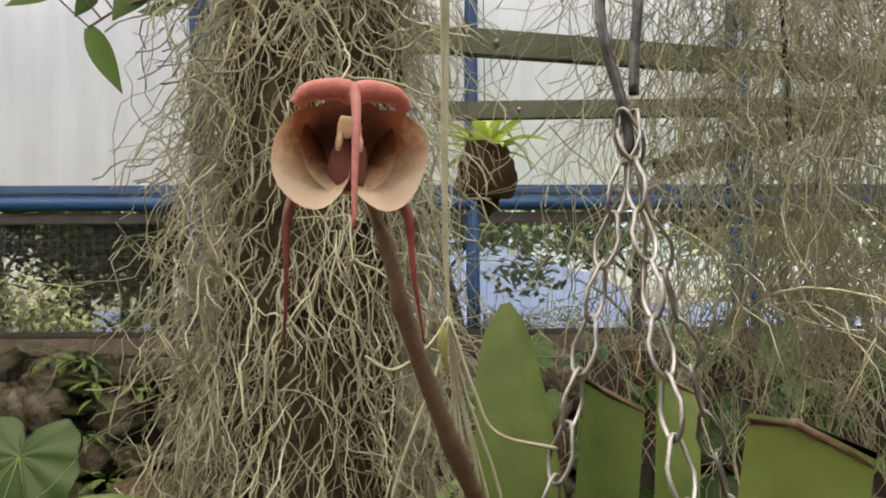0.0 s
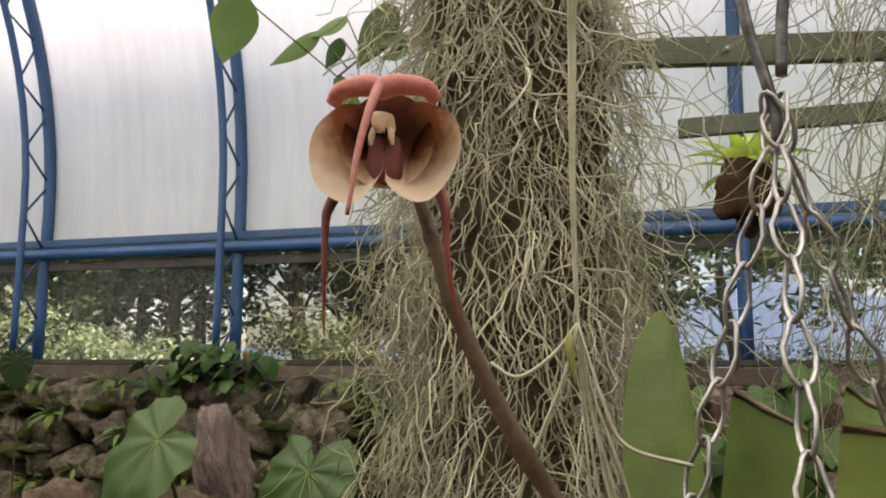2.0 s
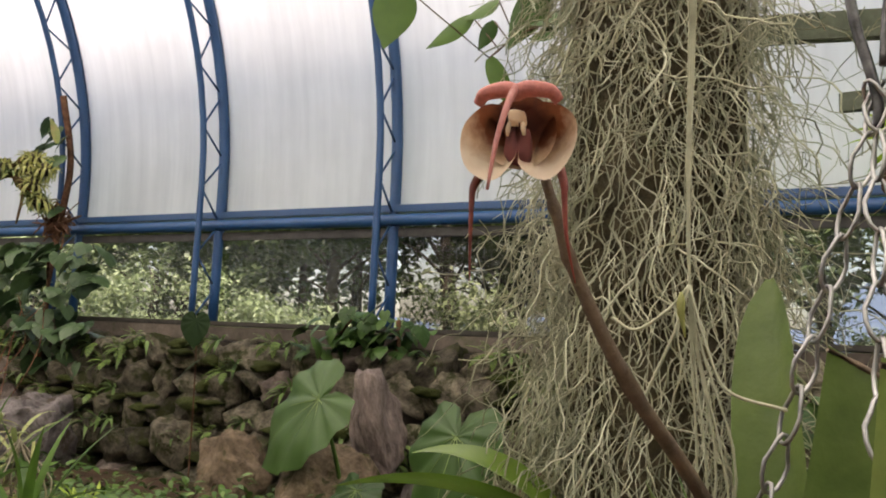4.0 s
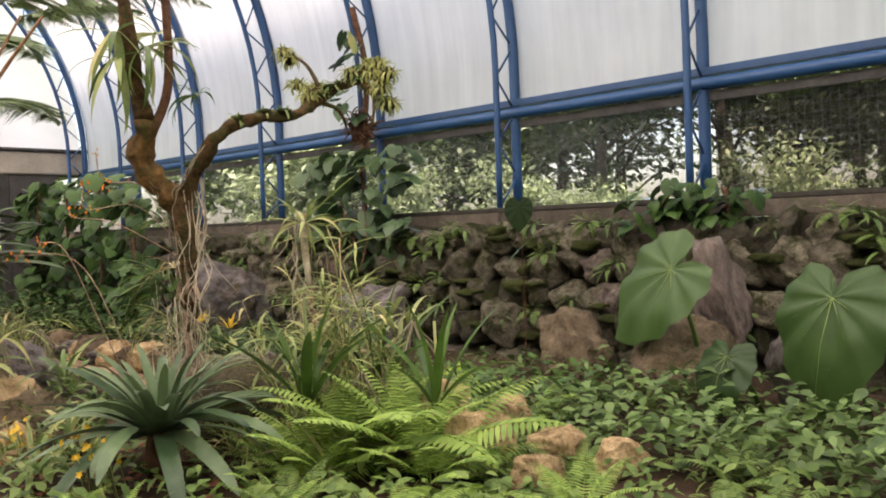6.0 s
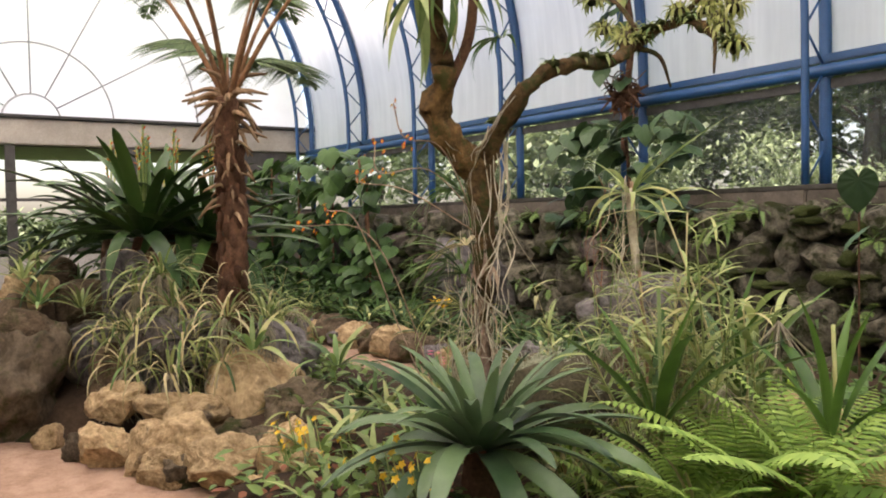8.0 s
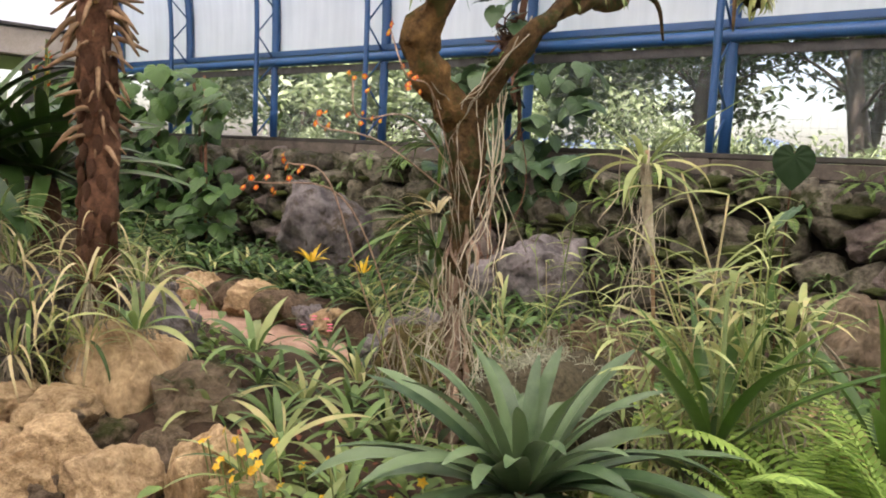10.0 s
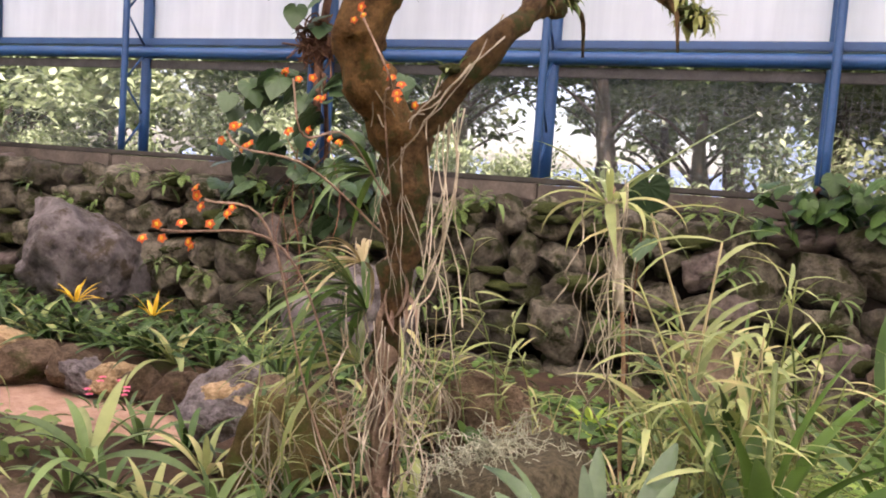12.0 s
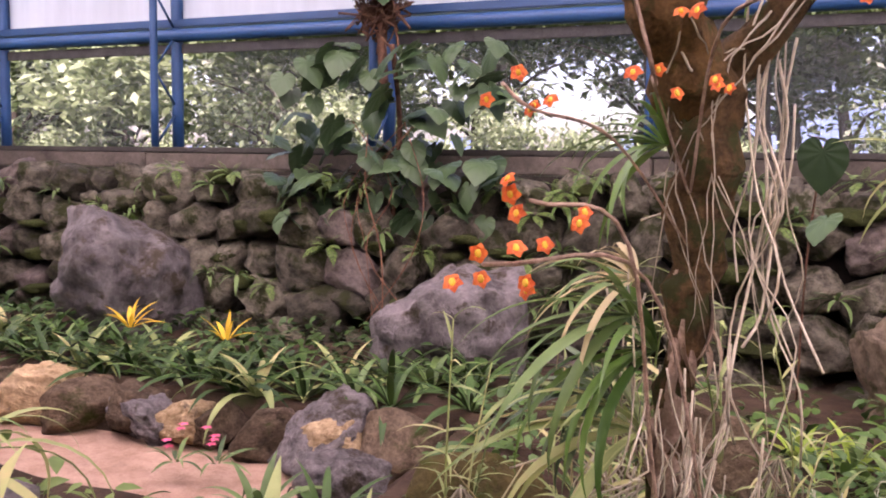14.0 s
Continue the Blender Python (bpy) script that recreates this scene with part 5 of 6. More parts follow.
def heart_plant(name, label, x, y, z, n, w, h, seed, meshes, facing=-90, arc=140, s=1.0, group=""):
    r = random.Random(seed)
    t = thing(name, label, "climbing plant", Matrix.Translation((x, y, z)), group)
    part("stem", tube("stem", smooth_line([(0, 0, -0.05), (r.uniform(-.1, .1), 0, h * 0.5), (r.uniform(-.1, .1), 0, h * 0.95)], 5), 0.018, M_FERNBARK, 6), t)
    for i in range(n):
        p = (r.uniform(-w, w), r.uniform(-0.25, 0.1), r.uniform(0.05, 1) * h)
        part("leaf", meshes[r.randrange(len(meshes))], t, aim(p, facing + r.uniform(-arc / 2, arc / 2), r.uniform(-65, -5), r.uniform(-25, 25), s * r.uniform(0.7, 1.25)))
    return t


for i in range(8):
    heart_plant("philodendron", "dark green climbing philodendron covering the bank", -8.9 + i * 0.52, -1.25 - 0.2 * (i % 2), 0.25, 58, 0.45, 2.05, 800 + i, HEARTS, -70, 160, 0.82, "dark philodendrons")
cyc = [strap_mesh(1.0, 0.10, b, L_DARK, "strap", 0.2, tw, 12) for b, tw in ((0.5, 0.1), (0.9, -0.2), (1.3, 0.2))]
spike_leaf = [strap_mesh(0.09, 0.03, 0.4, F_ORANGE, "lance", 0.2, seg=4), strap_mesh(0.08, 0.025, 0.6, F_YELLOW, "lance", 0.2, seg=4)]
for i, (x, y, z, s) in enumerate([(-2.45, -4.92, 1.26, 1.15), (-2.95, -4.55, 1.30, 1.1), (-2.5, -4.4, 1.2, 1.0), (-3.6, -4.9, 1.25, 1.0), (-4.3, -4.3, 1.1, 1.0)]):
    t = thing("giant_bromeliad", "dark strap-leaved rosette with orange flower spikes on the bank", "bromeliad", Matrix.Translation((x, y, z)), "dark strap clumps")
    part("leaf_base", tube("leaf_base", [(0, 0, ground_at(x, y) - z), (0.02, 0, -0.1), (0, 0, 0.04)], [0.13, 0.10, 0.06], M_FERNBARK, 9), t, label="brown fibrous leaf base")
    leaves_of(cyc, t, 34, (5, 80), (s, s * 0.75), 830 + i, r0=0.05)
    for q in range(3):
        top = Vector((0.10 * q - 0.12, 0.06 * (q % 2), 0.70 + 0.07 * q))
        sp = part("flower_spike", tube("flower_spike", smooth_line([(0, 0, 0.02), top * 0.5, top], 4), [0.009] * 9, L_CANE, 5), t, label="orange and yellow flower spike")
        for e in range(10):
            part("bract", spike_leaf[e % 2], sp, aim(top * (0.72 + 0.028 * e), e * 137.5, 50, 0, 0.6))
VINE = [mesh("leaf", *heart_data(s, d), L_HEART) for s, d in ((0.24, 0.4), (0.30, 0.8))]
vine = heart_plant("vine", "climbing vine with broad leaves on the arch", -1.7, -0.6, 1.0, 130, 0.85, 1.35, 850, VINE, -90, 190, 0.74)
part("stem", tube("stem", smooth_line([(-0.1, 0.1, 0.9), (-0.2, 0.25, 1.5), (-0.15, 0.28, 2.2), (-0.2, 0.15, 2.9)], 5), 0.035, M_FERNBARK, 7), vine)
ball_r = random.Random(33)
tangle = [tube_data(smooth_line([Vector((-0.2, 0.22, 1.55)) + Vector((ball_r.gauss(0, 0.10), ball_r.gauss(0, 0.06), ball_r.gauss(0, 0.10))) for e in range(5)], 5), ball_r.uniform(0.004, 0.010), 5) for q in range(46)]
tagged(part("root_ball", joined("root_ball", tangle, M_FERNBARK), vine, label="dark tangle of roots on the rail"), kind="stuff")
for i in range(20):
    part("leaf", VINE[i % 2], vine, aim((rng.uniform(-.45, 0.0), rng.uniform(-.1, .15), 1.65 + i * 0.05), rng.uniform(-160, -20), rng.uniform(-60, 0), 0, 0.7))
tagged(part("root_curtain", joined("root_curtain", [tube_data(smooth_line([(rng.uniform(-.3, .3), -0.1, 0.75), (rng.uniform(-.3, .35), -0.25, 0.3), (rng.uniform(-.2, .5), -0.45, -0.1), (rng.uniform(0, .7), -0.6, -0.6)], 4), rng.uniform(0.003, 0.006), 4) for r0 in range(6)], M_FERNBARK), vine, label="brown climbing roots"), kind="stuff")
part("bromeliad", strap_mesh(0.3, 0.09, 0.5, L_CANE, "lance", 0.2), vine, aim((0.1, -0.1, 2.3), -60, 60), "upright pale leaf")


def elephant_leaf(x, y, z, size, az, elev, roll, label):
    t = thing("elephant_ear", label, "elephant ear plant", Matrix.Translation((x, y, z)))
    g = ground_at(x, y) - z
    part("stalk", tube("stalk", smooth_line([(0.1, 0.25, g), (0.06, 0.15, g * 0.5), (0, 0.01, -0.01)], 6), [0.018 - 0.0006 * i for i in range(13)], L_BROAD, 6), t)
    leaf = part("leaf", mesh("leaf", *heart_data(size, 0.75, True), L_EAR), t, aim((0, 0, 0), az, elev, roll))
    for a in (0, 28, -28, 60, -60, 100, -100):
        l = size * (0.74 if a == 0 else 0.36)
        part("vein", tube("vein", [(0.01 * size, 0, 0.006), (l * 0.5 * math.cos(radians(a)), l * 0.5 * math.sin(radians(a)), -0.02 * size + 0.012), (l * math.cos(radians(a)), l * math.sin(radians(a)), -0.20 * size * (l / size) ** 2 + 0.004)], [0.0034, 0.0020, 0.0008], L_VEIN, 4), leaf, label="pale green vein")


elephant_leaf(2.70, -1.95, 1.10, 0.72, -166, -36, -52, "huge heart-shaped leaf on a stalk before the stone wall")
elephant_leaf(3.60, -1.86, 0.95, 0.74, -108, -64, 0, "huge heart-shaped leaf hanging beside the rocks")
elephant_leaf(3.1, -2.1, 0.62, 0.4, -100, -50, 0, "smaller heart-shaped leaf low among the ground cover")
rl = thing("round_leaf_plant", "single dark round leaf on a thin stalk", "leaf plant", Matrix.Translation((0.99, -1.26, 1.5)))
part("leaf", mesh("leaf", *heart_data(0.26, 0.2), L_SHADE), rl, aim((0, 0, 0.06), -75, -82))
part("leaf", mesh("leaf", *heart_data(0.2, 0.5), L_HEART), rl, aim((0.03, -0.03, -0.28), -120, -35, 15))
part("stalk", tube("stalk", smooth_line([(-0.05, 0.1, -1.25), (-0.04, 0.08, -0.5), (0, 0.01, 0.09)], 5), 0.006, M_FERNBARK, 5), rl)
for i, (x, y, z, n, s) in enumerate([(2.15, -0.5, 1.5, 46, 0.5), (1.9, -0.55, 1.45, 30, 0.45), (2.4, -0.52, 1.45, 30, 0.45)]):
    heart_plant("ledge_bush", "dark leafy bush spilling over the ledge", x, y, z - 0.12, n, 0.32, 0.32, 870 + i, HEARTS, -90, 200, s, "ledge bushes")

for i, (x, y, h) in enumerate([(6.2, -1.9, 1.3), (6.7, -2.1, 1.25), (7.2, -1.9, 1.35), (7.7, -2.2, 1.2), (5.7, -1.7, 1.15), (5.2, -1.6, 1.0)]):
    heart_plant("philodendron", "dark leafy philodendron filling the bed by the wall", x, y, 0.25, 34, 0.35, h, 880 + i, HEARTS, -90, 220, 0.8, "dark philodendrons")
for i, (x, y, z) in enumerate([(5.2, -4.5, 1.12), (5.4, -4.3, 1.1), (5.2, -3.8, 1.0), (5.6, -3.5, 1.0)]):
    t = thing("broad_leaf_plant", "broad glossy green leaves on upright stems in the bed", "leaf plant", Matrix.Translation((x, y, 0.2)), "broad-leaved plants")
    part("stem", tube("stem", [(0, 0, 0), (0.02, 0, z * 0.4), (0, 0, z * 0.78)], [0.016, 0.012, 0.007], L_BROAD, 6), t)
    leaves_of([strap_mesh(0.5, 0.10, b, L_BROAD, "lance", 0.2, tt) for b, tt in ((0.7, 0.1), (1.2, -0.2))], t, 17, (-20, 40), (0.75, 0.5), 890 + i, base=(0, 0, z * 0.78))

# small plants rooted in the wall joints
TINY = [strap_mesh(0.17, 0.028, b, L_COVER, "lance", 0.2, seg=5) for b in (0.7, 1.3)]
for i in range(95):
    x, z = rng.uniform(-6.5, 6.2), rng.choice((rng.uniform(0.55, 1.2), rng.uniform(1.2, 1.42)))
    y = -0.60 - 0.36 * (1 - z / 1.45)
    t = thing("wall_fern", "small green fern rooted in the stone wall", "fern", Matrix.Translation((x, y, z)), "wall ferns")
    leaves_of(FRONDS_D if i % 3 == 0 else TINY, t, 9, (-20, 60), (0.45, 0.35) if i % 3 == 0 else (1.2, 0.8), 900 + i, spread=200, start=170, name="frond" if i % 3 == 0 else "leaf")


MOSSY = [mesh("moss_pad", *rock_data(q, 3, 0.4, 0.5, 0.1), M_WALLMOSS) for q in (95, 96)]
for i in range(60):
    x, z = rng.uniform(-6.8, 6.2), rng.uniform(0.35, 1.36)
    t = thing("moss_pad", "cushion of dull green moss on the stone wall", "moss", Matrix.Translation((x, -0.57 - 0.36 * (1 - z / 1.45), z)) @ Matrix.Diagonal((rng.uniform(0.10, 0.26), 0.16, rng.uniform(0.04, 0.12), 1)), "wall moss pads", data=MOSSY[i % 2])


# moss mound
def curl(p, length, r, down=1.0, wander=0.5, steps=7):
    pts, d = [Vector(p)], Vector((r.gauss(0, 0.6), r.gauss(0, 0.6), -down)).normalized()
    for _ in range(steps):
        d = (d + Vector((r.gauss(0, wander), r.gauss(0, wander), r.gauss(0, wander) - 0.22 * down))).normalized()
        pts.append(pts[-1] + d * length / steps)
    return pts


mound_r = random.Random(12)
mound = thing("moss_mound", "dry grey-brown mound of tangled moss on the bed", "moss", Matrix.Translation((1.02, -3.95, 0.2)) @ Matrix.Scale(0.88, 4))
part("core", mesh("core", *rock_data(61, 3, 0.25), M_MOSSSHADE), mound, Matrix.Translation((0, 0, 0.24)) @ Matrix.Diagonal((0.62, 0.55, 0.66, 1)))
sv = []
for _ in range(1100):
    u = Vector((mound_r.gauss(0, 1), mound_r.gauss(0, 1), abs(mound_r.gauss(0, 1)) + 0.1)).normalized()
    sv.append(tube_data(curl(Vector((u.x * 0.31, u.y * 0.28, 0.24 + u.z * 0.33)), 0.16, mound_r, 0.3, 0.8, 5), 0.0018, 3))
tagged(part("moss", joined("moss", sv, M_MOSS), mound), kind="stuff")
tuft("lime_fern", "yellow-green fern tuft behind the moss mound", "fern", 1.15, -3.75, 0.45, [strap_mesh(0.26, 0.035, 0.9, L_LIME, "lance", 0.15)], 18, (15, 80), (1.0, 0.8), 930)
tuft("lime_fern", "yellow-green fern tuft beside the moss mound", "fern", 0.95, -3.55, 0.4, [strap_mesh(0.22, 0.03, 0.9, L_LIME, "lance", 0.15)], 16, (15, 80), (1.0, 0.8), 931)

for i, (x, y) in enumerate([(1.13, -2.2), (1.43, -2.32), (0.93, -2.18), (1.26, -2.4), (1.6, -2.45)]):
    tuft("lime_fern", "bright green low plant in front of the stone wall", "fern", x, y, ground_at(x, y) + 0.02, [strap_mesh(0.26, 0.045, 0.8, (L_LIME, L_COVER)[i % 2], "lance", 0.15), strap_mesh(0.24, 0.04, 1.2, L_COVER, "lance", 0.15)], 16, (15, 80), (1.0, 0.8), 934 + i, "bright low plants")

# ground cover
cov_r = random.Random(14)


def cover_patch(x0, x1, y0, y1, n, h, s, mat, label):
    parts = []
    one = blade_data(1, 0.55, 0.5, 0.1, 3, "lance")
    for _ in range(n):
        x, y = cov_r.uniform(x0, x1), cov_r.uniform(y0, y1)
        z = ground_at(x, y) + cov_r.random() * h * (0.6 + 0.8 * abs(noise.noise(Vector((x * 2, y * 2, 7)))))
        parts.append(moved(one, aim((x, y, z), cov_r.uniform(0, 360), cov_r.uniform(-35, 40), cov_r.uniform(-30, 30), s * cov_r.uniform(0.6, 1.3))))
    tagged(new("ground_cover", joined("ground_cover", parts, mat)), label, "ground cover", kind="stuff")


cover_patch(2.2, 5.5, -3.2, -1.9, 2600, 0.34, 0.085, L_COVER, "low green heart-leaved ground cover in the bed")
cover_patch(-0.4, 2.4, -3.2, -1.5, 1300, 0.26, 0.08, L_BROAD, "low green ground cover under the wall")
cover_patch(0.3, 4.4, -5.45, -3.2, 2500, 0.18, 0.07, L_FERND, "low mixed green plants covering the bed")
cover_patch(-6.0, -0.5, -1.9, -0.8, 1500, 0.24, 0.08, L_DARK, "low green plants at the wall foot")
cover_patch(-3.5, -0.9, -4.95, -3.75, 1400, 0.30, 0.08, L_FERND, "low green plants round the tree fern")
cover_patch(-8.5, -2.4, -5.6, -3.6, 2400, 0.45, 0.10, L_COVER, "leafy green plants on the bank")
cover_patch(-9.0, -5.0, -2.2, -1.0, 1500, 0.5, 0.10, L_DARK, "dark low plants under the philodendrons")
cover_patch(4.2, 7.5, -5.2, -2.2, 2600, 0.5, 0.11, L_COVER, "leafy green plants filling the bed")


cover_patch(-0.1, 2.0, -5.45, -4.3, 420, 0.02, 0.06, L_LITTER, "brown fallen leaves littering the bed")


# ---- the hung orchids near the start of the walk ----
moss_r = random.Random(21)
MX, MY = 5.43, -5.10
post = thing("moss_column", "tall trunk wrapped in hanging grey-green Spanish moss", "moss-covered trunk")
part("trunk", tube("trunk", [(MX, MY, 0.1), (MX, MY, 1.0), (MX + 0.01, MY, 1.8), (MX, MY, 2.75)], [0.07, 0.10, 0.115, 0.105], M_MOSSSHADE, 12), post)
sv = []
for k in range(8500):
    a, z = moss_r.uniform(0, 6.283), moss_r.uniform(1.0, 2.8)
    rad = 0.095 + 0.05 * moss_r.random() ** 1.5 + 0.02 * math.sin(z * 5 + a * 2)
    p = (MX + rad * math.cos(a), MY + rad * math.sin(a), z)
    sv.append(tube_data(curl(p, moss_r.uniform(0.12, 0.26), moss_r, 0.9, 0.38, 12), moss_r.choice((0.0006, 0.0007, 0.0009, 0.0013)), 3))
tagged(part("moss", joined("moss", sv, M_MOSS), post, label="curly grey-green moss strands"), kind="stuff")
mass = thing("moss_curtain", "loose curtain of Spanish moss hanging from the slats", "hanging moss")
sv = []
for k in range(2300):
    p = (moss_r.gauss(6.19, 0.18), moss_r.gauss(-4.95, 0.14), moss_r.uniform(1.55, 2.5))
    sv.append(tube_data(curl(p, moss_r.uniform(0.2, 0.5), moss_r, 0.8, 0.36, 14), moss_r.uniform(0.0006, 0.0012), 3))
tagged(part("moss", joined("moss", sv, M_MOSS), mass), kind="stuff")
part("hanging_cord", tube("hanging_cord", [(6.12, -4.95, 1.8), (6.12, -4.95, 4.0), (6.12, -4.95, 7.0)], 0.004, M_WIRE, 4), mass)
rack = thing("slat_rack", "grey-green wooden slats hung as a plant rack", "plant rack")
for a, b in (((5.50, -4.61, 2.084), (6.9, -4.28, 2.107)), ((5.628, -3.75, 2.178), (7.17, -3.75, 2.20)), ((6.2, -4.0, 1.95), (6.97, -4.0, 2.17))):
    a, b = Vector(a), Vector(b)
    d = b - a
    m = Matrix.Translation(a) @ d.to_track_quat("X", "Z").to_matrix().to_4x4()
    s = part("slat", box("slat", (0, d.length, -0.009, 0.009, -0.028, 0.028), M_SLAT, 0.003), rack, m)
    for q in (0.16, 0.5, 0.85):
        part("bolt", tube("bolt", [(d.length * q, -0.016, 0), (d.length * q, -0.008, 0)], 0.006, M_STEEL, 8), s, label="small steel bolt")
part("upright", box("upright", (6.78, 6.82, -4.29, -4.25, 0.2, 2.12), M_SLAT, 0.004), rack)
part("upright", box("upright", (6.95, 6.99, -3.99, -3.95, 0.2, 2.22), M_SLAT, 0.004), rack)
part("upright", box("upright", (7.15, 7.19, -3.74, -3.70, 0.2, 2.24), M_SLAT, 0.004), rack)

bask = thing("hanging_basket", "round coir basket with a bright green plant hanging on a wire", "hanging basket", Matrix.Translation((5.889, -2.47, 2.25)) @ Matrix.Scale(0.72, 4))
part("coir_ball", mesh("coir_ball", *rock_data(71, 4, 0.3), M_COIR), bask, Matrix.Diagonal((0.36, 0.34, 0.34, 1)))
part("root_tail", tube("root_tail", [(0, 0, -0.1), (0.01, 0, -0.2), (0, 0, -0.27)], [0.1, 0.07, 0.02], M_COIR, 8), bask)
leaves_of([strap_mesh(0.34, 0.075, 0.9, L_LIME, "lance", 0.15), strap_mesh(0.3, 0.07, 1.4, L_LIME, "lance", 0.15)], bask, 22, (10, 85), (1.2, 1.2), 950, base=(0, 0, 0.12))
part("hanging_wire", tube("hanging_wire", [(0, 0, 0.1), (0, 0, 1.5), (0, 0, 3.3)], 0.003, M_WIRE, 4), bask)

pot = thing("chained_orchid", "orchid with broad olive leaves in a basket on three steel chains", "orchid", Matrix.Translation((5.705, -5.645, 1.30)))
part("basket", tube("basket", [(0, 0, -0.12), (0, 0, -0.06), (0, 0, 0.0), (0, 0, 0.02)], [0.08, 0.12, 0.14, 0.135], M_COIR, 16), pot)
link_pts = [(0.008 * math.cos(a) , 0, 0.0185 * math.sin(a)) for a in [2 * math.pi * k / 14 for k in range(14)]]
link_pts = [(x * (0.75 if z > 0.008 else 1.05), 0.0, z) for x, y, z in link_pts]
link = tube("link", link_pts, 0.0014, M_STEEL, 6, True)
hook_at = Vector((-0.009, 0.013, 0.334))
for end in ((-0.099, -0.013, 0.0), (-0.012, -0.138, 0.0), (0.110, 0.125, 0.0)):
    e = Vector(end)
    d = e - hook_at
    n = int(d.length / 0.031)
    for k in range(n + 1):
        p = hook_at + d * (k / n) + Vector((0, 0, -0.008 * math.sin(math.pi * k / n)))
        part("link", link, pot, Matrix.Translation(p) @ (-d).to_track_quat("Z", "Y").to_matrix().to_4x4() @ Matrix.Rotation(radians(90 * (k % 2) + 25), 4, "Z"))
part("hook", tube("hook", smooth_line([hook_at + Vector(q) for q in ((0, 0, -0.012), (0, 0, 0.004), (-0.005, 0, 0.028), (-0.013, 0, 0.06), (-0.015, 0, 0.09), (-0.003, 0, 0.115), (0.008, 0, 0.09), (0.006, 0, 0.06), (0.004, 0, 0.027))], 5), 0.0034, M_HOOK, 9), pot, label="bent dark steel hook")
part("hanging_wire", tube("hanging_wire", [hook_at + Vector((-0.003, 0, 0.108)), hook_at + Vector((0, 0, 0.5)), hook_at + Vector((0, 0, 5.2))], 0.003, M_STEEL, 5), pot)
for (bx, by), tip, w, sh in (((-0.055, 0.03), (-0.086, 0.08, 0.236), 0.060, "strap"), ((-0.05, 0.02), (-0.018, 0.03, 0.182), 0.044, "cut"), ((0.02, 0.08), (0.052, 0.123, 0.184), 0.038, "cut"), ((0.0, -0.09), (0.016, -0.155, 0.178), 0.056, "cut"), ((-0.08, 0.03), (-0.15, 0.0, 0.09), 0.04, "lance")):
    a, b = Vector((bx, by, 0.0)), Vector(tip)
    d = b - a
    # the leaf's face is turned to the walk
    ahead = d.normalized()
    face = (Vector((0, -1, 0)) + ahead * ahead.y).normalized()
    side = face.cross(ahead)
    q = Matrix.Translation(a) @ Matrix((ahead, side, face)).transposed().to_4x4() @ Matrix.Rotation(14 * d.x - 0.15, 4, "X")
    lf = part("leaf", mesh("leaf", *blade_data(d.length, w, 0.12, 0.24, 14, sh), L_STRAP), pot, q)
    if sh == "cut":
        part("dry_edge", tube("dry_edge", [(end[0], end[1], end[2]) for end in ((d.length * 0.99, w * 0.5, w * 0.24 - 0.05 * d.length), (d.length * 0.99 - w * 0.105, 0.0, -0.05 * d.length), (d.length * 0.99 - w * 0.30, -w * 0.5, w * 0.24 - 0.05 * d.length))], [0.0016, 0.0022, 0.0016], M_STALK, 5), lf, label="dried brown leaf edge")
    part("midrib", tube("midrib", [(0.01, 0, -0.001), (d.length * 0.5, 0, -0.008), (d.length * 0.9, 0, -0.025)], [0.0014, 0.0012, 0.0006], L_BROAD, 4), lf)
strand_r = random.Random(5)
sv = []
for k in range(5):
    w = strand_r.gauss(0, 0.003)
    sv.append(tube_data(smooth_line([(-0.118 + w, 0.02, 0.75), (-0.121 + w * 0.5, 0.018, 0.45), (-0.122, 0.015, 0.225), (-0.115 + 0.006 * k, 0.01, 0.10), (-0.12 + 0.012 * k * (k % 2), 0.01, -0.02)], 6), 0.0011, 4))
for bend in (((-0.135, 0.006, 0.205), (-0.155, 0.004, 0.192), (-0.172, 0.006, 0.200)), ((-0.108, 0.006, 0.18), (-0.095, 0.004, 0.155), (-0.06, 0.0, 0.146)), ((-0.13, 0.005, 0.19), (-0.15, 0.0, 0.14), (-0.16, 0.0, 0.10))):
    sv.append(tube_data(smooth_line([(-0.122, 0.014, 0.223)] + list(bend), 6), 0.0012, 4))
tagged(part("root_curtain", joined("root_curtain", sv, M_MOSS), pot, label="pale green hanging roots"), kind="stuff")
part("yellow_bud", tube("yellow_bud", smooth_line([(-0.126, 0.008, 0.218), (-0.1255, 0.007, 0.204), (-0.123, 0.008, 0.188)], 4), [0.001, 0.0022, 0.003, 0.003, 0.0026, 0.002, 0.0016, 0.001, 0.0006], L_YELLOWG, 7), pot)

# monkey-faced orchid
M_SEPAL, t, p, out = nodes_of("brown_cream_sepal")
co = t.nodes.new("ShaderNodeTexCoord")
mp = t.nodes.new("ShaderNodeMapping")
mp.inputs["Location"].default_value = (0, 0, -0.010)
mp.inputs["Scale"].default_value = (0.72, 0.0, 1.0)
ln = t.nodes.new("ShaderNodeVectorMath")
ln.operation = "LENGTH"
nz = add(t, "ShaderNodeTexNoise", Scale=220.0, Detail=5.0)
mu = t.nodes.new("ShaderNodeMath")
mu.operation = "MULTIPLY_ADD"
mu.inputs[1].default_value = 0.008
t.links.new(co.outputs["Object"], mp.inputs[0])
t.links.new(co.outputs["Object"], nz.inputs["Vector"])
t.links.new(mp.outputs[0], ln.inputs[0])
t.links.new(nz.outputs[0], mu.inputs[0])
t.links.new(ln.outputs["Value"], mu.inputs[2])
sc = t.nodes.new("ShaderNodeMath")
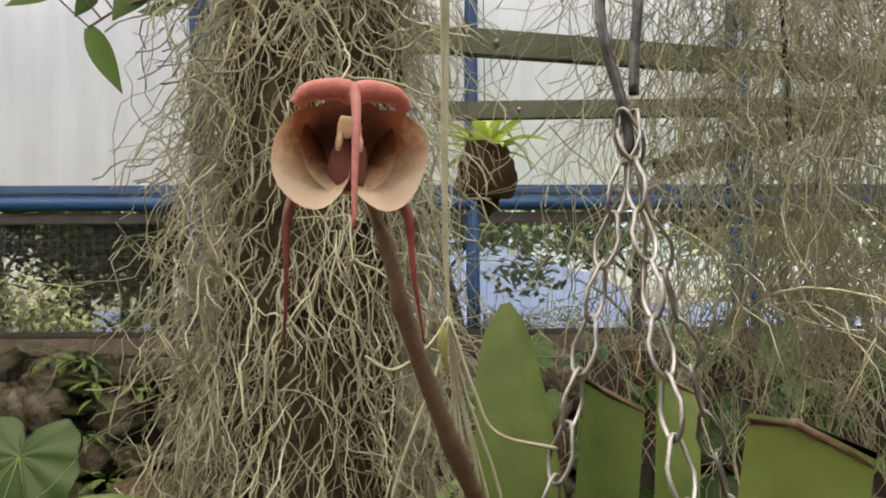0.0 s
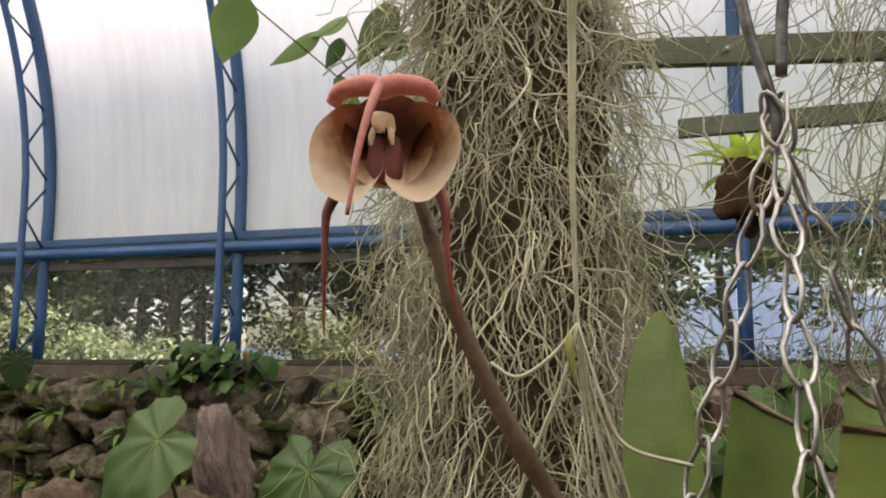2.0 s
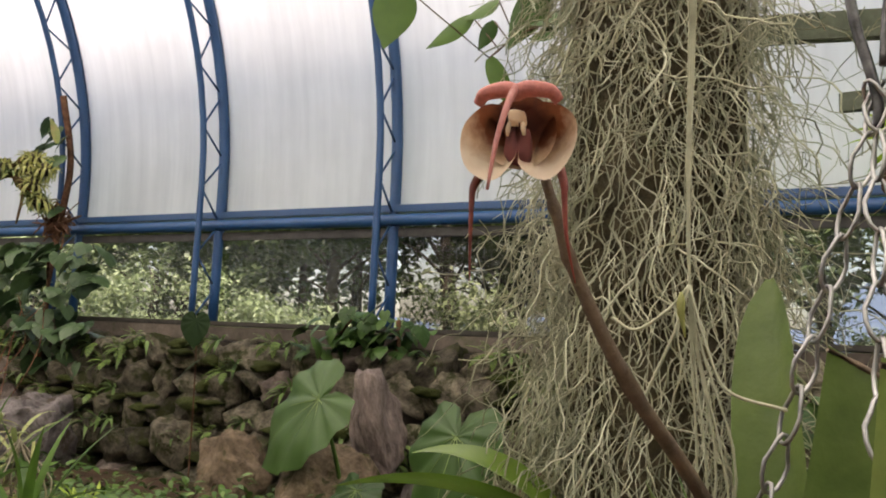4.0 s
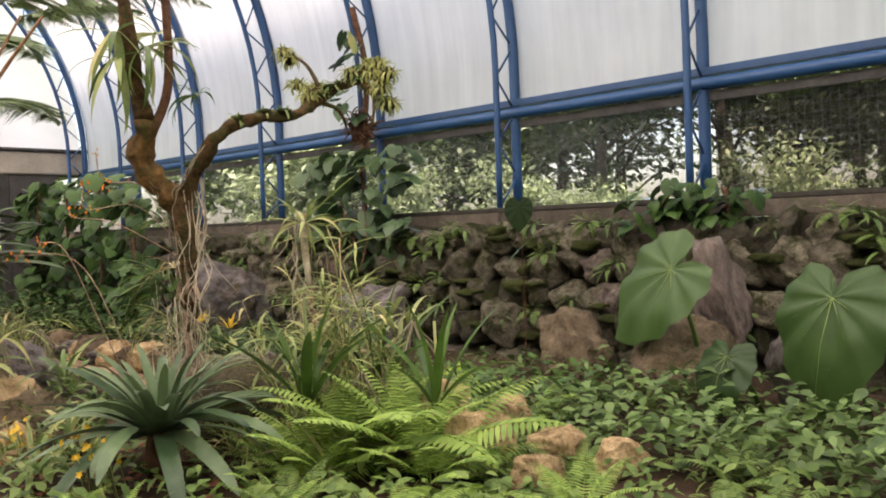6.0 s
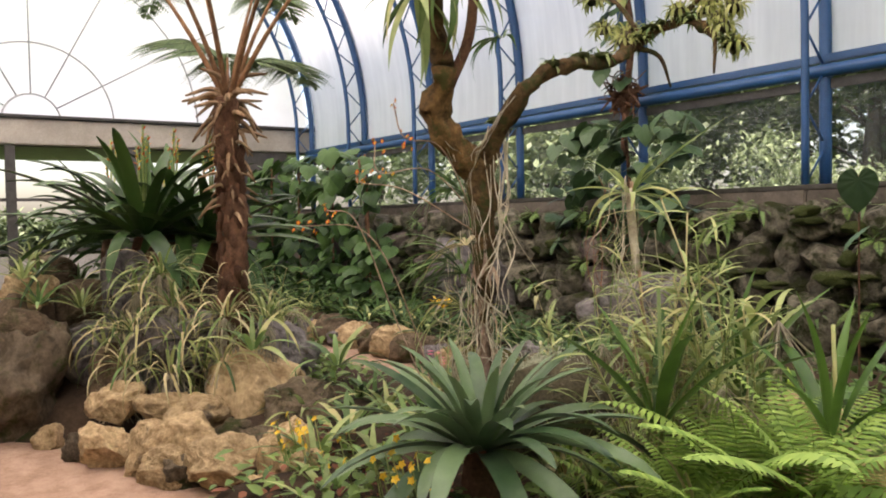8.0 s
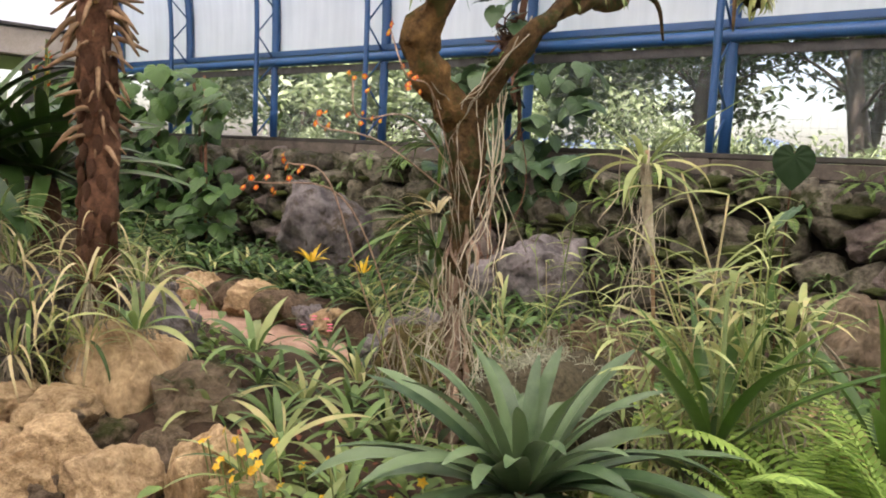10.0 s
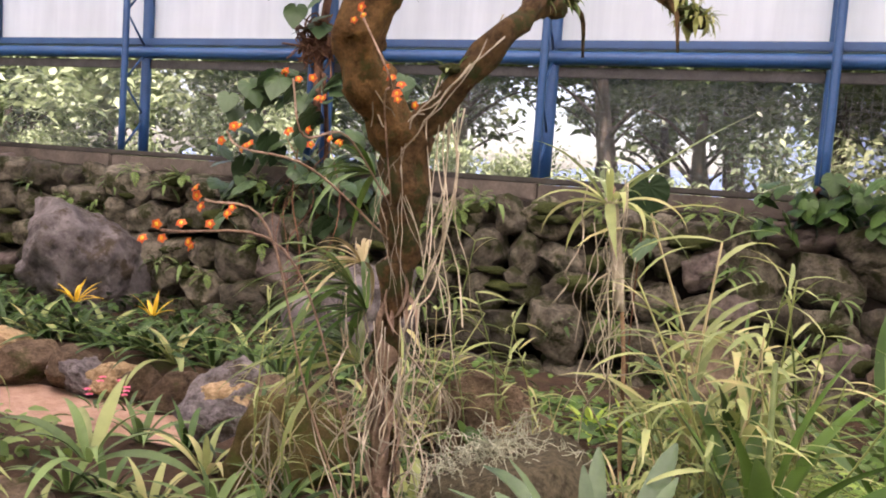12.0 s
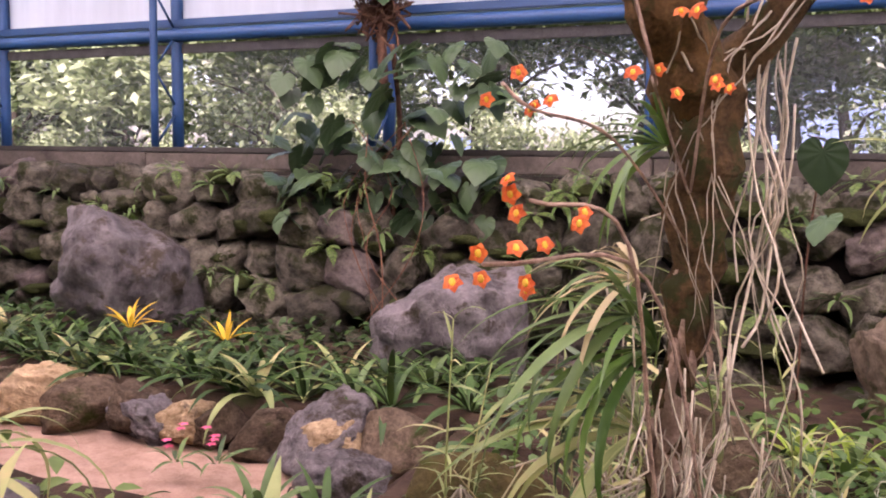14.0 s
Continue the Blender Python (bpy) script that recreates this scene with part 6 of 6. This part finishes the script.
sc.operation = "MULTIPLY"
sc.inputs[1].default_value = 28.0
t.links.new(mu.outputs[0], sc.inputs[0])
cr = ramp(t, sc.outputs[0], [(0.32, (0.060, 0.014, 0.008)), (0.55, (0.20, 0.065, 0.026)), (0.74, (0.60, 0.42, 0.27)), (0.92, (0.84, 0.72, 0.56)), (1.0, (0.80, 0.66, 0.50))])
t.links.new(cr.outputs[0], p.inputs["Base Color"])
p.inputs["Roughness"].default_value = 0.6
tl = t.nodes.new("ShaderNodeBsdfTranslucent")
t.links.new(cr.outputs[0], tl.inputs[0])
ms = t.nodes.new("ShaderNodeMixShader")
ms.inputs[0].default_value = 0.25
t.links.new(p.outputs[0], ms.inputs[1])
t.links.new(tl.outputs[0], ms.inputs[2])
t.links.new(ms.outputs[0], out.inputs["Surface"])
M_HOOD = surface("dusky_pink_petal", (0.30, 0.085, 0.065), (0.50, 0.19, 0.16), 60, 0.6, 0.2, fine=400)
M_TAIL = surface("maroon_tail", (0.10, 0.014, 0.010), (0.22, 0.045, 0.028), 40, 0.55, 0.2)
M_LIP = surface("purple_brown_lip", (0.13, 0.03, 0.03), (0.26, 0.085, 0.075), 80, 0.6, 0.3)
M_COLUMN = surface("cream_column", (0.62, 0.46, 0.28), (0.82, 0.68, 0.48), 80, 0.5, 0.2)
flower = thing("monkey_face_orchid", "brown and cream orchid flower with long maroon tails", "orchid flower", Matrix.Translation((5.539, -5.832, 1.580)) @ Matrix.Rotation(radians(11), 4, "Z") @ Matrix.Scale(0.92, 4))
for sx in (-1, 1):
    v, f = [(0.0145 * sx, 0.012, -0.003)], []
    rings, sp = 8, 28
    for r in range(1, rings + 1):
        for k in range(sp):
            a = 2 * math.pi * k / sp
            q = r / rings
            x = 0.0145 * sx + 0.0165 * q * math.cos(a) * (1.0 + 0.08 * math.sin(a * 2))
            z = -0.003 + 0.0205 * q * math.sin(a) * (1 - 0.10 * math.sin(a))
            if x * sx < 0.0006:
                x = 0.0006 * sx
            v.append((x, 0.012 * (1 - q ** 2) - 0.003 * q ** 4 * (1 + 0.4 * math.sin(a * 5)), z))
    for k in range(sp):
        f.append((0, 1 + k, 1 + (k + 1) % sp))
        for r in range(rings - 1):
            a, b = 1 + r * sp, 1 + (r + 1) * sp
            f.append((a + k, b + k, b + (k + 1) % sp, a + (k + 1) % sp))
    part("sepal", mesh("sepal", v, f, M_SEPAL), flower)
    part("tail", tube("tail", smooth_line([(0.021 * sx, 0.010, -0.017), (0.0242 * sx, 0.004, -0.027), (0.0248 * sx, 0.003, -0.036), (0.0255 * sx + 0.001, 0.002, -0.055), (0.028 * sx + 0.003, 0.006, -0.078)], 6), [0.0028 - 0.0001 * i for i in range(25)], M_TAIL, 7), flower)
part("throat", mesh("throat", [(0.0195 * q * math.cos(k * math.pi / 12), 0.0125 - 0.008 * q * q, 0.002 + 0.0205 * q * math.sin(k * math.pi / 12)) for q in (0.4, 0.75, 1.0) for k in range(24)],
                              [tuple(range(24))] + [(r * 24 + k, r * 24 + (k + 1) % 24, r * 24 + 24 + (k + 1) % 24, r * 24 + 24 + k) for r in range(2) for k in range(24)], M_SEPAL), flower)
hood = smooth_line([(-0.0215, -0.004, 0.0155), (-0.017, -0.007, 0.0200), (-0.006, -0.010, 0.0208), (0.0, -0.0105, 0.0190), (0.006, -0.010, 0.0208), (0.017, -0.007, 0.0200), (0.0215, -0.004, 0.0155)], 6)
part("hood", tube("hood", hood, [0.0020 + 0.0026 * math.sin(math.pi * (0.12 + 0.76 * i / (len(hood) - 1))) for i in range(len(hood))], M_HOOD, 10), flower, label="dusky pink folded hood")
part("hood_tail", tube("hood_tail", smooth_line([(0, -0.012, 0.021), (-0.001, -0.027, 0.007), (-0.003, -0.040, -0.015), (-0.0045, -0.048, -0.039)], 6), [0.0024 - 0.00009 * i for i in range(19)], M_HOOD, 7), flower, label="pink tail hanging over the face")
part("lip", mesh("lip", *rock_data(81, 3, 0.12), M_LIP), flower, Matrix.Translation((-0.001, 0.004, -0.006)) @ Matrix.Diagonal((0.0145, 0.010, 0.018, 1)), "purple-brown lip")
part("column", mesh("column", *rock_data(82, 3, 0.2), M_COLUMN), flower, Matrix.Translation((-0.001, -0.001, 0.0075)) @ Matrix.Diagonal((0.010, 0.007, 0.009, 1)), "cream column")
for sx in (-1, 1):
    part("petal", tube("petal", [(0.0035 * sx - 0.001, -0.003, 0.005), (0.004 * sx - 0.001, -0.004, 0.0015), (0.0045 * sx - 0.001, -0.003, -0.002)], [0.0012, 0.0016, 0.0008], M_COLUMN, 6), flower, label="small cream petal")
part("stem", tube("stem", smooth_line([(0.004, 0.012, 0.012), (0.011, 0.018, -0.018), (0.020, 0.020, -0.045), (0.027, 0.027, -0.068), (0.055, 0.055, -0.128), (0.11, 0.13, -0.22), (0.15, 0.22, -0.34)], 6), [0.0022 + 0.00009 * i + 0.0009 * (i % 7 == 3) for i in range(37)], M_STALK, 8), flower)

# broad-leaved plant on the mossy trunk and the twig above it
broad = [strap_mesh(0.36, 0.082, b, L_GLOSSY, "lance", 0.24, t, 12) for b, t in ((0.6, 0.2), (1.0, -0.3), (1.3, 0.3))]
for i, (x, y, z, n) in enumerate([(5.40, -5.28, 1.17, 7), (5.33, -5.18, 1.12, 7), (5.46, -5.36, 1.12, 6), (5.40, -5.22, 1.26, 6)]):
    ep = thing("trunk_plant", "broad glossy green leaves growing from the mossy trunk", "leaf plant", Matrix.Translation((x, y, z)), "trunk plants")
    leaves_of(broad, ep, n, (-12, 40), (1.05, 0.7), 960 + 7 * i, spread=150, start=100, r0=0.03)
    part("stem", tube("stem", smooth_line([(0.08, 0.08, -0.12), (0.03, 0.03, -0.06), (0, 0, 0.01)], 4), 0.008, L_BROAD, 6), ep)
ep2 = thing("trunk_plant", "broad glossy green leaves low on the mossy trunk", "leaf plant", Matrix.Translation((5.50, -5.24, 1.14)))
leaves_of(broad, ep2, 14, (-15, 22), (0.95, 0.7), 961, spread=200, start=170, r0=0.05)
twig = thing("leafy_branch", "thin branch with glossy green leaves growing from the trunk", "branch", Matrix.Translation((0, 0, 0)))
tw = smooth_line([(5.42, -5.06, 2.60), (5.2, -4.7, 2.55), (5.23, -4.45, 2.29), (5.09, -4.45, 2.24), (4.97, -4.45, 2.21), (4.89, -4.45, 2.16)], 6)
part("stem", tube("stem", tw, [max(0.003, 0.010 - 0.0003 * i) for i in range(len(tw))], M_STALK, 6), twig)
for a, b, w in [((4.84, -4.45, 2.27), (4.72, -4.45, 2.2), 0.05), ((4.91, -4.45, 2.3), (4.82, -4.45, 2.26), 0.045), ((4.9, -4.45, 2.25), (4.86, -4.45, 2.18), 0.04), ((5.02, -4.45, 2.32), (4.94, -4.45, 2.17), 0.085), ((5.09, -4.45, 2.25), (4.99, -4.45, 2.22), 0.05), ((5.06, -4.45, 2.21), (4.99, -4.45, 2.19), 0.04), ((4.89, -4.45, 2.16), (4.96, -4.45, 2.02), 0.05), ((4.78, -4.7, 2.26), (4.75, -4.7, 2.11), 0.1), ((5.13, -4.45, 2.27), (5.06, -4.45, 2.2), 0.05), ((5.18, -4.45, 2.3), (5.1, -4.45, 2.26), 0.05), ((5.23, -4.45, 2.31), (5.18, -4.45, 2.21), 0.05)]:
    a, b = Vector(a), Vector(b)
    d = b - a
    part("leaf", strap_mesh(d.length, w, 0.15, L_BROAD, "lance", 0.10), twig, Matrix.Translation(a) @ d.to_track_quat("X", "Y").to_matrix().to_4x4() @ Matrix.Rotation(rng.uniform(-0.5, 0.5), 4, "X"))
    near = min(tw, key=lambda p: (p - a).length)
    part("leaf_stalk", tube("leaf_stalk", [near, near.lerp(a, 0.5), a], 0.0022, M_STALK, 4), twig)

# ---- the single stones of the wall ----
BLOCKS = [mesh("stone", *rock_data(q, 4, 0.20, 1.0, 0.8), M_STONE) for q in (101, 102, 103, 104, 105, 106)] + [mesh("stone", *rock_data(q, 4, 0.20, 1.0, 0.75), M_PINKSTONE) for q in (107, 108)]
k, z = 0, 0.02
for row in range(5):
    x = -7.6 + rng.uniform(0, 0.3)
    high = (0.31, 0.30, 0.28, 0.30, 0.25)[row]
    while x < 6.6:
        w, h = rng.uniform(0.20, 0.46), high * rng.uniform(0.72, 1.15)
        zc = min(z + high / 2 + rng.uniform(-0.06, 0.06), 1.27)
        y = -0.40 - 0.36 * (1 - zc / 1.45) + rng.uniform(-0.07, 0.07)
        me = BLOCKS[rng.randrange(6)] if k % 11 else BLOCKS[6 + k % 2]
        part("stone", me, wall, Matrix.Translation((x + w / 2, y, zc)) @ Euler((rng.uniform(-0.3, 0.3), rng.uniform(-0.55, 0.55), rng.uniform(-0.4, 0.4))).to_matrix().to_4x4() @ Matrix.Diagonal((w * 1.16, 0.44, h * 1.18, 1)))
        x += w * 0.98
        k += 1
    z += high * 0.97
